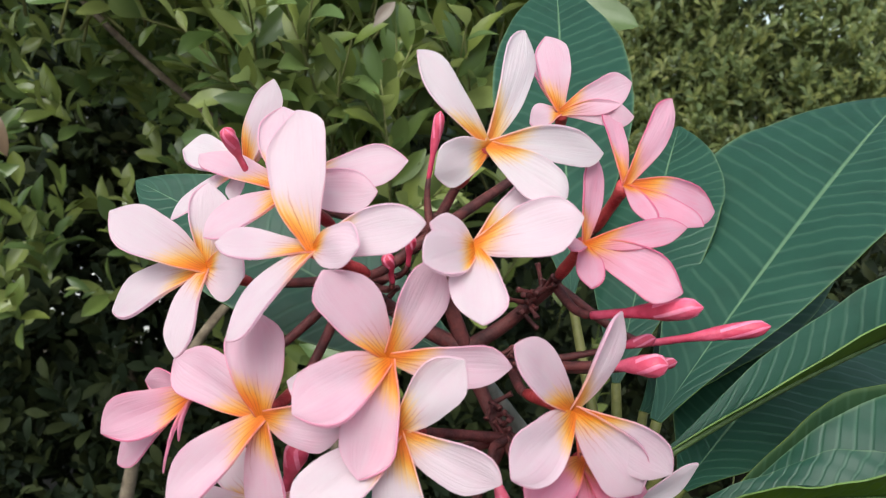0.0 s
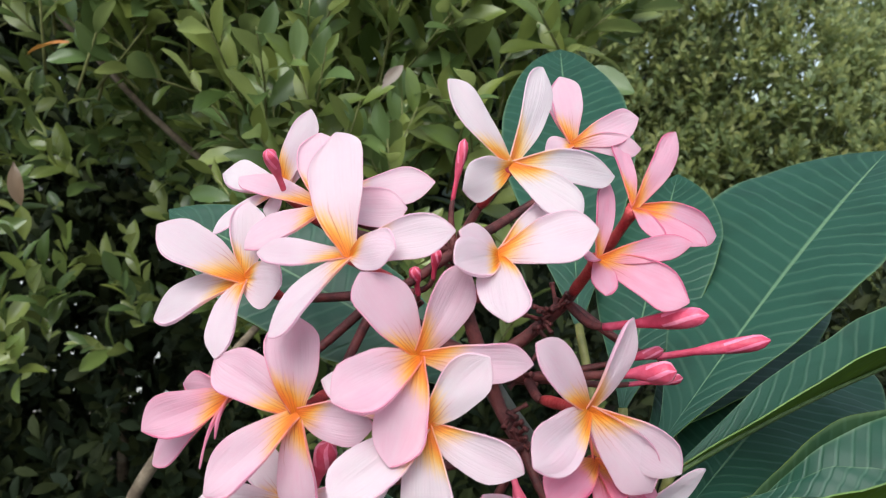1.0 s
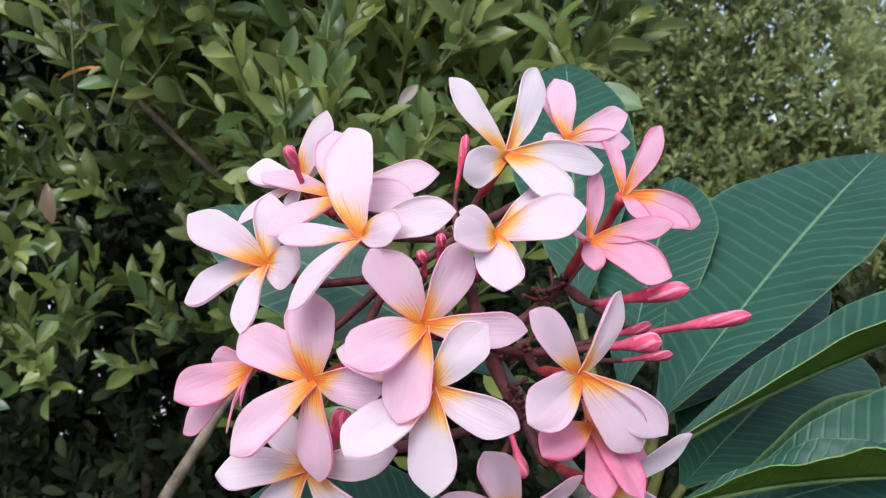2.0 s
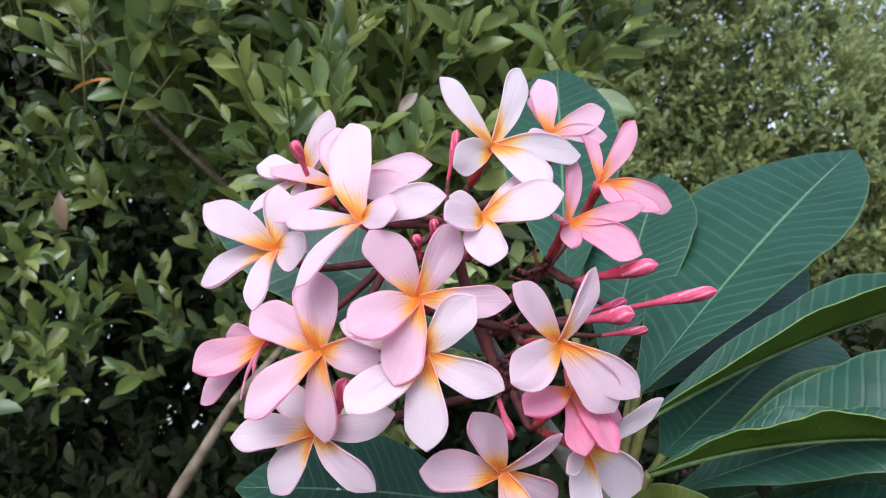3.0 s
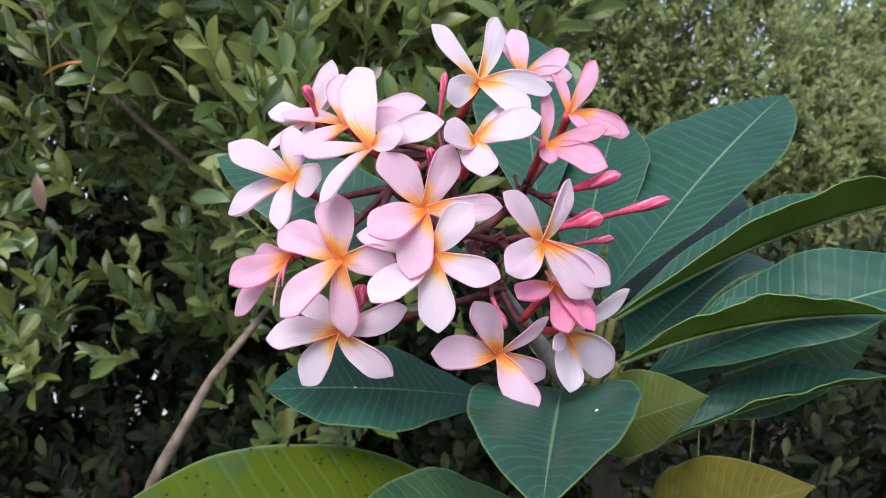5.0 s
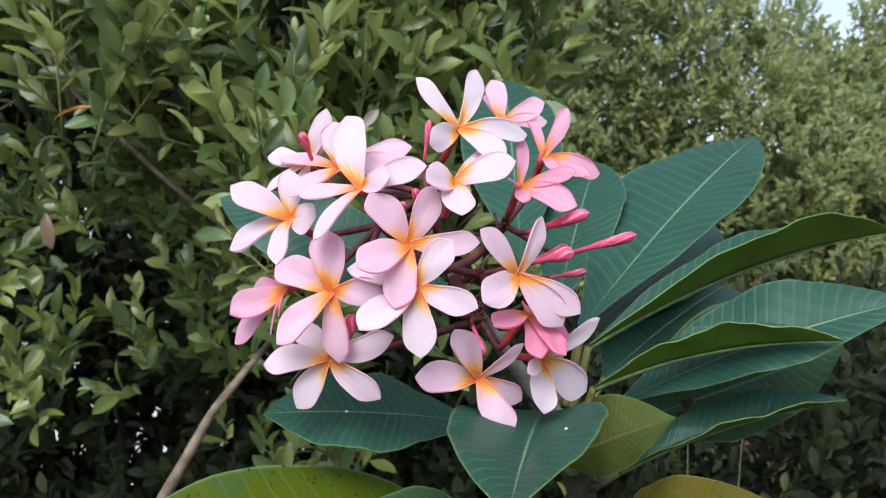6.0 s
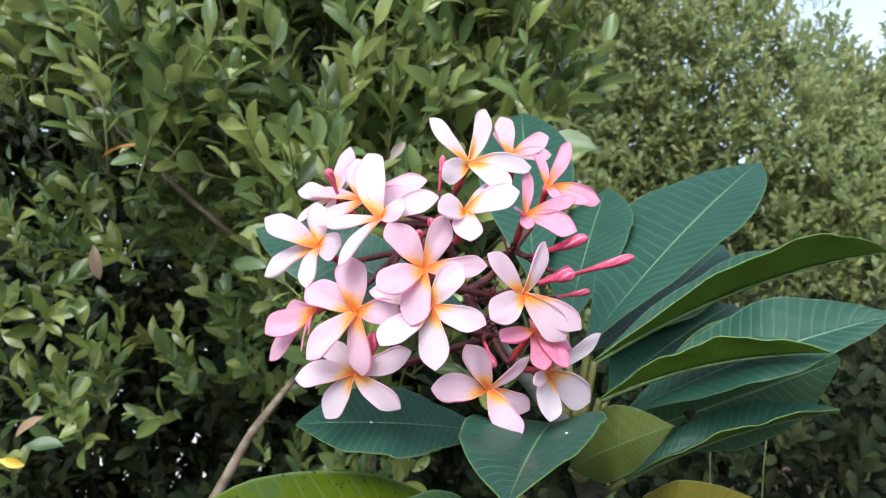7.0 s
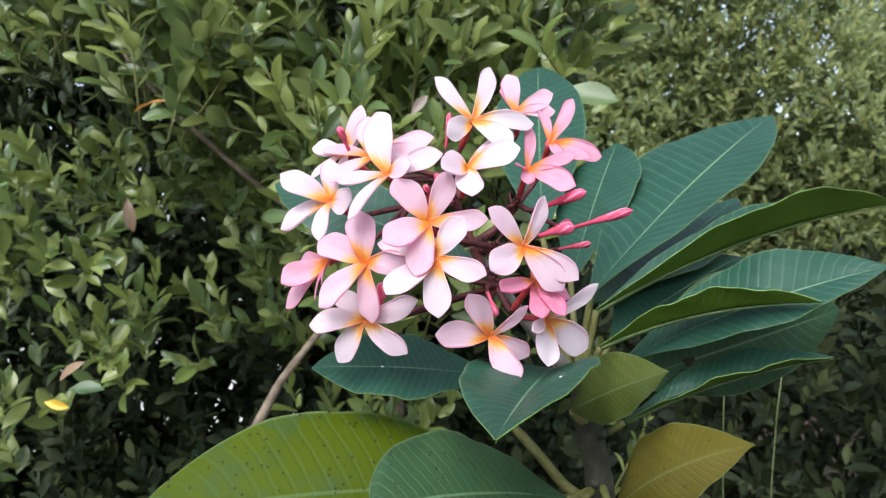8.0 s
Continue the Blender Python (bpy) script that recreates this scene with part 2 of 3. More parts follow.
# ---- mesh helpers ----
def mesh_of(name, verts, faces, mats, uvs=None, slots=None, smooth=True):
    me = bpy.data.meshes.new(name)
    me.from_pydata([tuple(p) for p in verts], [], faces)
    for m in mats:
        me.materials.append(m)
    if uvs is not None:
        layer = me.uv_layers.new(name="UVMap")
        index = np.empty(len(me.loops), dtype=np.int32)
        me.loops.foreach_get("vertex_index", index)
        layer.data.foreach_set("uv", np.asarray(uvs, dtype=np.float32)[index].ravel())
    if slots is not None:
        me.polygons.foreach_set("material_index", np.asarray(slots, dtype=np.int32))
    me.polygons.foreach_set("use_smooth", [smooth] * len(me.polygons))
    me.update()
    return me


def attach(name, me, parent, label=""):
    ob = new(name, me)
    ob.parent = parent
    return tagged(ob, label)


def unit(v):
    v = np.asarray(v, dtype=float)
    return v / max(1e-9, np.linalg.norm(v))


def sheet_mesh(name, grid, thick, mats):
    """A thin solid sheet from a grid of points (along, across, 3): its face in the first material, its back in the second."""
    g = np.asarray(grid)
    na, nb = g.shape[:2]
    du, dv = np.gradient(g, axis=1), np.gradient(g, axis=0)
    nrm = np.cross(du, dv)
    nrm /= np.maximum(1e-12, np.linalg.norm(nrm, axis=2, keepdims=True))
    ease = np.ones((na, nb, 1))
    ease[:, 0], ease[:, -1], ease[-1] = 0.7, 0.7, 0.7
    top, low = g + nrm * thick * 0.5 * ease, g - nrm * thick * 0.5 * ease
    verts = np.concatenate([top.reshape(-1, 3), low.reshape(-1, 3)])
    uu, vv = np.meshgrid(np.linspace(0, 1, nb), np.linspace(0, 1, na))
    uvs = np.tile(np.stack([uu.ravel(), vv.ravel()], axis=1), (2, 1))
    faces, slots, half = [], [], na * nb
    for i in range(na - 1):
        for j in range(nb - 1):
            a, b, c, d = i * nb + j, i * nb + j + 1, (i + 1) * nb + j + 1, (i + 1) * nb + j
            faces += [(a, b, c, d), (half + d, half + c, half + b, half + a)]
            slots += [0, 1]
    ring = [j for j in range(nb)] + [i * nb + nb - 1 for i in range(1, na)] + [(na - 1) * nb + j for j in range(nb - 2, -1, -1)] + [i * nb for i in range(na - 2, 0, -1)]
    for a, b in zip(ring, ring[1:] + ring[:1]):
        faces.append((b, a, half + a, half + b))
        slots.append(1)
    me = mesh_of(name, verts, faces, mats, uvs, slots)
    rims = {frozenset((a + k, b + k)) for a, b in zip(ring, ring[1:] + ring[:1]) for k in (0, half)}
    crease = me.attributes.new("sharp_edge", 'BOOLEAN', 'EDGE')
    crease.data.foreach_set("value", [frozenset(e.vertices) in rims for e in me.edges])
    return me


def tube_data(points, radii, sides=8):
    pts = np.asarray(points, dtype=float)
    verts, faces = [], []
    way = np.gradient(pts, axis=0)
    up = np.array((0.31, 0.17, 0.93))
    for p, w, r in zip(pts, way, radii):
        w = unit(w)
        s = unit(np.cross(w, up))
        t = np.cross(s, w)
        for k in range(sides):
            a = 2 * math.pi * k / sides
            verts.append(p + r * (math.cos(a) * s + math.sin(a) * t))
    n = len(pts)
    for i in range(n - 1):
        for k in range(sides):
            m = (k + 1) % sides
            faces.append((i * sides + k, i * sides + m, (i + 1) * sides + m, (i + 1) * sides + k))
    faces.append(tuple(range(sides - 1, -1, -1)))
    faces.append(tuple((n - 1) * sides + k for k in range(sides)))
    return verts, faces


def tube_mesh(name, points, radii, mat, sides=8):
    v, f = tube_data(points, radii, sides)
    return mesh_of(name, v, f, [mat])


def bezier(p0, p1, p2, p3, n):
    s = np.linspace(0, 1, n)[:, None]
    p0, p1, p2, p3 = (np.asarray(p, dtype=float) for p in (p0, p1, p2, p3))
    return (1 - s) ** 3 * p0 + 3 * s * (1 - s) ** 2 * p1 + 3 * s * s * (1 - s) * p2 + s ** 3 * p3


# ---- the frangipani ----
rng = random.Random(7)
NODE_TOP = (-0.0040, 0.2640, 1.4130)
NODE_RIGHT = (0.0390, 0.2740, 1.3940)
NODE_MID = (0.0235, 0.2640, 1.3670)
NODE_LOW = (0.0215, 0.2580, 1.3430)
NODE_LEFT = (-0.0310, 0.2660, 1.3970)
FORK = (0.0080, 0.2740, 1.3700)
CROWN = (0.0740, 0.3030, 1.2700)

plant = tagged(new("frangipani"), "frangipani shrub with clustered pink and white flowers, broad green leaves", "shrub")
plant.location = (0.09, 0.31, 0.0)
bpy.context.view_layer.update()
ROOT = np.array((0.09, 0.31, 0.0))


def grown(name, me, parent=None, label=""):
    """Links a mesh whose points are world places under the frangipani or one of its parts."""
    me.transform(Matrix.Translation(-Vector(ROOT)))
    return attach(name, me, parent or plant, label)


# half-widths along a petal: the leading side swells late, the other early, so the tip stands askew
PETAL_S = (0.0, 0.08, 0.18, 0.30, 0.42, 0.54, 0.66, 0.76, 0.85, 0.92, 0.97, 1.0)
PETAL_LATE = (0.24, 0.32, 0.46, 0.63, 0.78, 0.89, 0.97, 1.0, 0.91, 0.64, 0.31, 0.03)
PETAL_EARLY = (0.24, 0.36, 0.55, 0.75, 0.90, 0.98, 1.0, 0.93, 0.71, 0.43, 0.18, 0.02)


def petal_mesh(centre, tip, facing, width, bulge, extra_roll=0.0):
    """A spoon-shaped petal, narrow at the throat, one margin rolled, its pointed tip a little askew."""
    c, v = np.asarray(centre), np.asarray(tip)
    length = np.linalg.norm(v)
    d = v / length
    n = unit(facing - d * np.dot(facing, d))
    b = np.cross(n, d)
    na, nb = 27, 17
    turn = radians(extra_roll)
    n, b = n * math.cos(turn) - b * math.sin(turn), b * math.cos(turn) + n * math.sin(turn)
    roll = radians(rng.uniform(7, 16))
    skew, wave, reflex = rng.choice((-1, 1)) * rng.uniform(0.02, 0.06), rng.uniform(-0.6, 0.6), rng.uniform(-0.01, 0.06)
    lip, crease = rng.uniform(0.10, 0.26), rng.uniform(0.02, 0.07)
    late, early = (PETAL_LATE, PETAL_EARLY) if rng.random() < 0.8 else (PETAL_EARLY, PETAL_LATE)
    grid = np.zeros((na, nb, 3))
    for i in range(na):
        s = 1 - (1 - i / (na - 1)) ** 1.25
        p = c + 0.0012 * facing + s * v + n * length * (bulge * 4 * s * (1 - s) * (1 - 0.35 * s) - reflex * s ** 4)
        p = p - b * length * skew * s ** 3
        for j in range(nb):
            a = 2 * j / (nb - 1) - 1
            w = 0.0093 * width * max(np.interp(s, PETAL_S, late if a > 0 else early), 0.02)
            rim = max(0.0, (a - 0.74) / 0.26)
            wob = 1 + 0.035 * math.sin(11 * s + 40 * wave + (2.0 if a > 0 else 0.0)) * abs(a)
            across = a * wob * w * math.cos(roll) - lip * w * rim ** 2
            lift = a * w * math.sin(roll) * (1 - 0.3 * s) + 0.20 * w * a * a * (1 - s) + lip * w * rim * (1 - 0.4 * rim) - 0.05 * w * max(0.0, -a) ** 2 * s
            lift += 0.06 * w * math.sin(6 * s + 3 * a + 6 * wave) - crease * w * math.exp(-(a / 0.12) ** 2) * (1 - s)
            grid[i, nb - 1 - j] = p + b * across + n * lift
    return sheet_mesh("petal", grid, 0.0006, [PETAL, PETAL_UNDER])


def flower(centre, petals, pink, node, facing=None, label=""):
    """A five-petalled flower: throat and tube, its pedicel to a node of the cluster, and petals with their tips in millimetres from the throat."""
    c = np.asarray(centre)
    tips = [np.array(p[:3]) / 1000 for p in petals]
    if facing is None:
        facing = sum(np.cross(tips[(i + 1) % 5], tips[i]) for i in range(5))
    n = unit(facing)
    back = c - n * 0.020 + (np.asarray(node) - c) * 0.12
    line = bezier(c + n * 0.0014, c - n * 0.008, back + n * 0.006, back, 9)
    radii = [0.0030, 0.0024, 0.0021, 0.0020, 0.0020, 0.0021, 0.0022, 0.0020, 0.0016]
    tint = "white" if pink < 0.25 else "pale pink" if pink < 0.55 else "deep pink"
    ob = grown("flower", tube_mesh("flower", line, radii, TUBE, 10), None, label or "open " + tint + " flower with a golden-orange throat")
    stalk = bezier(back, back - n * 0.006, np.asarray(node) + (back - np.asarray(node)) * 0.3, node, 8)
    grown("pedicel", tube_mesh("pedicel", stalk, np.linspace(0.0015, 0.0021, 8), STALK, 7), ob)
    for p, tip in zip(petals, tips):
        one = grown("petal", petal_mesh(c, tip, n, p[3], rng.uniform(0.03, 0.075), p[4] if len(p) > 4 else 0.0), ob)
        one.color = (pink + rng.uniform(-0.06, 0.06), rng.uniform(0.0, 1.0), 0.0, 1.0)
    return ob


flower((-0.0156, 0.2165, 1.3845), [(-17, -3, 26, 0.96), (16, -1, 27, 0.79), (34, -8, -2, 0.71), (-6, -15, -30, 0.98), (-23, -19, -11, 1.07)], 0.50, NODE_MID)
flower((-0.0540, 0.2277, 1.3630), [(-29, 10, 17, 1.01), (-4, 4, 31, 1.04), (25, -11, 0, 0.85), (3, -4, -35, 0.85), (-28, -9, -23, 0.90)], 0.52, NODE_LEFT)
flower((-0.0128, 0.2125, 1.3640), [(-33, 14, 12, 0.79), (18, -2, 22, 0.84), (28, -10, -13, 0.78), (3, -11, -33, 0.94), (-26, -16, -19, 1.00)], 0.18, NODE_LOW)
flower((0.0372, 0.2215, 1.3670), [(-17, -11, 24, 0.80), (16, 4, 28, 0.61), (32, 3, -19, 0.84), (23, 1, -25, 1.02), (-19, -22, -12, 0.96)], 0.33, NODE_MID)
flower((0.0131, 0.2386, 1.4432), [(-22, 0, 27, 0.59, -22), (15, 24, 35, 0.67), (37, 11, 0, 0.71), (22, -8, -16, 0.77), (-16, -8, -7, 0.79, -45)], 0.08, NODE_TOP)
flower((0.0088, 0.2248, 1.4140), [(-12, -7, 9, 0.58, -20), (22, 17, 16, 0.67), (31, -4, 8, 1.03), (1, -21, -17, 0.91), (-14, -20, 0, 0.81, -40)], 0.20, NODE_TOP)
flower((0.0159, 0.2258, 1.3169), [(-10, -12, 26, 0.87), (23, -8, 16, 0.40), (23, 9, -13, 0.70), (13, -12, -26, 0.89), (-31, -12, 3, 0.94)], 0.45, NODE_LOW)
flower((-0.0369, 0.2267, 1.4136), [(-10, 20, 39, 1.12), (32, -11, 9, 0.83), (15, -17, 4, 0.76), (-25, -9, -24, 0.93), (-34, 16, -2, 0.66)], 0.22, NODE_TOP)
flower((-0.0788, 0.2602, 1.4020), [(-31, -3, 18, 0.99), (1, 8, 28, 0.80), (15, -12, -1, 0.99), (-6, -23, -23, 0.72), (-34, 1, -13, 0.96)], 0.20, NODE_LEFT)
flower((-0.0587, 0.2380, 1.3289), [(-17, 12, 17, 0.81), (34, -16, 9, 0.77), (25, -12, -21, 0.81), (-16, -3, -25, 0.93), (-32, -6, 1, 0.86)], 0.22, NODE_LOW)
flower((0.0422, 0.2320, 1.3458), [(5, 23, 2, 0.72), (22, 4, -11, 0.78), (17, -16, -20, 0.82), (5, -19, -20, 0.81), (-18, -28, -3, 0.84)], 0.98, NODE_LOW)
flower((0.0486, 0.2380, 1.3231), [(-6, -3, 7, 0.38), (34, 2, 17, 0.52), (25, 7, -21, 1.09), (-1, -15, -25, 0.86), (-9, -22, -5, 0.44)], 0.12, NODE_LOW)
flower((-0.0497, 0.2580, 1.4276), [(-37, 25, 10, 0.63), (-5, 12, 27, 1.05), (38, 0, 12, 0.88), (29, -10, 0, 0.87), (-27, -7, -14, 0.95)], 0.45, NODE_TOP)
flower((-0.0700, 0.2850, 1.4341), [(-25, 5, 6, 0.89), (13, -4, 30, 0.67), (8, 3, 19, 0.68), (-3, -15, -10, 0.38), (-23, -19, -15, 0.41)], 0.15, NODE_TOP)
flower((0.0440, 0.2450, 1.4119), [(4, 8, 27, 0.46), (29, -10, 6, 0.51), (26, -17, -12, 0.89), (0, -21, -9, 0.49), (-8, -21, 3, 0.33)], 0.74, NODE_RIGHT)
flower((0.0601, 0.2620, 1.4290), [(-3, 23, 27, 0.44), (19, 11, 28, 0.53), (33, 5, -9, 0.86), (22, -12, -13, 0.50), (5, -18, -10, 0.41)], 0.74, NODE_RIGHT)
flower((0.0421, 0.2850, 1.4537), [(-3, 10, 28, 0.75), (25, -2, 9, 0.74), (25, -5, 0, 0.54), (-11, 0, -3, 0.64), (-6, 15, 21, 0.56)], 0.52, NODE_TOP)
flower((-0.0784, 0.2450, 1.3656), [(-19, 5, 2, 0.65), (-29, -8, -10, 0.91), (-31, 6, -26, 0.78), (-9, -13, -22, 0.37), (-4, -10, -13, 0.40)], 0.68, NODE_LEFT, facing=(-0.75, -0.55, -0.25))


def bud(tip, base, radius, node, open_tip=0.5):
    """A furled bud: a twisted spindle on a thin neck and stalk."""
    tip, base = np.asarray(tip), np.asarray(base)
    d = unit(tip - base)
    side = unit(np.cross(d, (0.2, -0.3, 0.9)))
    up = np.cross(side, d)
    length = np.linalg.norm(tip - base)
    verts, faces, slots, ns, na = [], [], [], 15, 16
    for i in range(na):
        s = i / (na - 1)
        if s < 0.35:
            r = 0.42 + 0.10 * s
        else:
            q = (s - 0.35) / 0.65
            r = 0.455 + 0.55 * math.sin(math.pi * min(1.0, q * 1.35) * 0.5) if q < 0.74 else 1.0 * math.sqrt(max(0.012, 1 - ((q - 0.74) / 0.26) ** 2))
        for kk in range(ns):
            a = 2 * math.pi * kk / ns + 2.4 * s
            groove = 1.0 + (0.15 * (((kk * 5 / ns) % 1.0) - 0.5) if s > 0.35 else 0.0)
            verts.append(base + d * length * s + radius * r * groove * (math.cos(a) * side + math.sin(a) * up))
    for i in range(na - 1):
        for kk in range(ns):
            m = (kk + 1) % ns
            faces.append((i * ns + kk, i * ns + m, (i + 1) * ns + m, (i + 1) * ns + kk))
            slots.append(1 if i > na * open_tip and kk % 3 == 1 else 0)
    faces += [tuple(range(ns - 1, -1, -1)), tuple((na - 1) * ns + kk for kk in range(ns))]
    slots += [0, 0]
    ob = grown("bud", mesh_of("bud", verts, faces, [BUD, BUD_TIP], None, slots), None, "furled rose-red flower bud")
    stalk = bezier(base + d * 0.001, base - d * 0.008, np.asarray(node) + (base - np.asarray(node)) * 0.3, node, 8)
    grown("pedicel", tube_mesh("pedicel", stalk, np.linspace(radius * 0.42, 0.0019, 8), STALK, 7), ob)
    return ob


bud((0.1068, 0.2494, 1.3850), (0.0701, 0.2600, 1.3763), 0.0030, NODE_RIGHT)
bud((0.0764, 0.2257, 1.3968), (0.0480, 0.2480, 1.3890), 0.0034, NODE_RIGHT)
bud((0.0689, 0.2323, 1.3772), (0.0498, 0.2450, 1.3730), 0.0038, NODE_MID)
bud((0.0837, 0.2718, 1.3661), (0.0623, 0.2700, 1.3637), 0.0022, NODE_MID)
bud((0.0696, 0.2500, 1.3809), (0.0540, 0.2560, 1.3750), 0.0022, NODE_MID)
bud((-0.0704, 0.2563, 1.4488), (-0.0665, 0.2680, 1.4342), 0.0026, NODE_TOP)
bud((-0.0008, 0.2660, 1.4543), (-0.0049, 0.2660, 1.4317), 0.0020, NODE_TOP)
bud((-0.0452, 0.2360, 1.3508), (-0.0520, 0.2420, 1.3310), 0.0040, NODE_LOW)
bud((0.0205, 0.2330, 1.3270), (0.0160, 0.2420, 1.3410), 0.0026, NODE_LOW)
bud((-0.0181, 0.2500, 1.4087), (-0.0166, 0.2550, 1.3984), 0.0022, NODE_LEFT)
bud((-0.0102, 0.2500, 1.4151), (-0.0115, 0.2550, 1.4040), 0.0020, NODE_LEFT)


def stem(points, radii, mat, name="stem", label="", sides=10):
    pts = np.asarray(points, dtype=float)
    s = np.linspace(0, len(pts) - 1, 6 * (len(pts) - 1) + 1)
    smooth = np.stack([np.interp(s, range(len(pts)), pts[:, k]) for k in range(3)], axis=1)
    for _ in range(3):
        smooth[1:-1] = (smooth[:-2] + 2 * smooth[1:-1] + smooth[2:]) / 4
    return grown(name, tube_mesh(name, smooth, np.interp(s, range(len(pts)), radii), mat, sides), None, label)


stem([(0.105, 0.315, 0.0), (0.10, 0.31, 0.6), (0.092, 0.306, 1.10), (0.090, 0.305, 1.13), (0.089, 0.305, 1.155), (0.086, 0.304, 1.18), (0.084, 0.304, 1.20), (0.082, 0.303, 1.225), (0.078, 0.303, 1.25), CROWN],
     [0.035, 0.022, 0.0105, 0.0090, 0.0106, 0.0086, 0.0100, 0.0082, 0.0094, 0.0062], TRUNK, "trunk", "grey-brown fleshy trunk", 16)
# stubs of dropped leaves round the top of the trunk
for k in range(12):
    z = 1.125 + 0.011 * k
    out = np.array((math.cos(2.4 * k), math.sin(2.4 * k), 0.35))
    foot = np.array((0.088 - 0.06 * (z - 1.14), 0.304, z))
    stem([foot + out * 0.004, foot + out * 0.010, foot + out * rng.uniform(0.012, 0.017)], [0.0046, 0.0036, 0.0026], TRUNK, "leaf_scar", "", 8)
stem([CROWN, (0.045, 0.296, 1.31), (0.0134, 0.280, 1.3563), FORK], [0.0062, 0.0046, 0.0040, 0.0036], GREY_STEM, "peduncle", "grey-green flower stalk")
for a, b in ((NODE_TOP, 0.0026), (NODE_RIGHT, 0.0026), (NODE_MID, 0.0027), (NODE_LOW, 0.0026), (NODE_LEFT, 0.0026)):
    mid = (np.asarray(FORK) + np.asarray(a)) / 2 + np.array((0, 0.006, -0.004))
    stem([FORK, mid, a], [0.0032, b, b * 0.95], STALK, "flower_branch", "", 8)

# knobbly scars where old flowers dropped off
def scars(node, count):
    for _ in range(count):
        d = unit((rng.uniform(-1, 1), rng.uniform(-1.3, 0.2), rng.uniform(-0.6, 1)))
        a = np.asarray(node) + d * 0.002 + (np.asarray(FORK) - np.asarray(node)) * rng.uniform(0.0, 0.45)
        length = rng.uniform(0.003, 0.009)
        stem([a, a + d * length * 0.6, a + d * length], [0.0011, 0.0008, 0.0012], STALK, "flower_scar", "", 6)


for place, count in ((NODE_TOP, 11), (NODE_RIGHT, 17), (NODE_MID, 13), (NODE_LOW, 13), (NODE_LEFT, 8)):
    scars(place, count)


def broad_leaf(base, tip, width, up, fold=10.0, droop=0.08, age=0.0, specks=0.0, label="", widest=0.55, blunt=0.9, bias=0.0, dry=0.0, spots=(), taper=2.1):
    """A long oval leaf from its stalk's end to its tip: up is the way its face looks, fold the rise of its halves, droop its sag."""
    base, tip = np.asarray(base, dtype=float), np.asarray(tip, dtype=float)
    d = tip - base
    length = np.linalg.norm(d)
    d /= length
    n0 = unit(np.asarray(up, dtype=float) - d * np.dot(up, d))
    na, nb = 33, 17
    grid = np.zeros((na, nb, 3))
    spine = []
    seed = rng.uniform(0, 50)
    for i in range(na):
        s = i / (na - 1)
        n = n0
        b = np.cross(d, n)
        p = base + d * length * s + n0 * length * droop * 4 * s * (1 - s)
        if s < widest:
            q = s / widest
            f = 0.05 + 0.95 * math.sin(math.pi / 2 * q) ** 1.15
        else:
            q = (s - widest) / (1 - widest)
            f = max(0.0, 1 - q ** taper) ** blunt
        spine.append(p)
        for j in range(nb):
            a = 2 * j / (nb - 1) - 1
            w = 0.5 * width * max(f, 0.012) * (1 - bias * (1 if a > 0 else -1))
            rise = abs(a) * w * math.sin(radians(fold)) - 0.10 * w * a * a
            ripple = 0.0016 * math.sin(19 * s + seed + 2 * a) * abs(a) * f
            puff = 0.0005 * math.sin(2 * math.pi * 24 * (s - 0.09 * abs(a))) * min(1, 3 * abs(a)) * f
            grid[i, j] = p + b * a * w * math.cos(radians(fold)) + n * (rise + ripple + puff)
    ob = grown("leaf", sheet_mesh("leaf", grid, 0.0009, [BLADE, BLADE_UNDER]), None, label)
    ob.color = (age, specks, dry, 1.0)
    for s, a, radius, mat, name in spots:
        mid = grid[int(s * (na - 1)), int((a + 1) / 2 * (nb - 1))]
        ring = []
        for q, lift in ((1.0, -0.0002), (0.8, 0.0009), (0.0, 0.0012)):
            for kk in range(10):
                t = 2 * math.pi * kk / 10
                rough = radius * q * (1 + 0.25 * math.sin(3 * t + 7 * s))
                ring.append(mid + n0 * lift + rough * (math.cos(t) * d + 0.8 * math.sin(t) * np.cross(d, n0)))
        quads = [(i * 10 + kk, i * 10 + (kk + 1) % 10, (i + 1) * 10 + (kk + 1) % 10, (i + 1) * 10 + kk) for i in range(2) for kk in range(10)]
        grown(name, mesh_of(name, ring, quads, [mat]), ob)
    spine = np.array(spine)
    rib = spine - n0 * 0.0013
    grown("midrib", tube_mesh("midrib", rib, np.linspace(0.0016, 0.0003, na), RIB, 6), ob)
    return ob


def petiole(base, foot, mat=None):
    stem([base, (np.asarray(base) + np.asarray(foot)) / 2 + np.array((0, 0, -0.004)), foot], [0.0022, 0.0026, 0.0034], mat or OLIVE_STEM, "petiole", "", 8)


LEAVES = []


def leaf_on(foot, base, tip, width, up, **more):
    petiole(base, foot)
    LEAVES.append(broad_leaf(base, tip, width, up, **more))


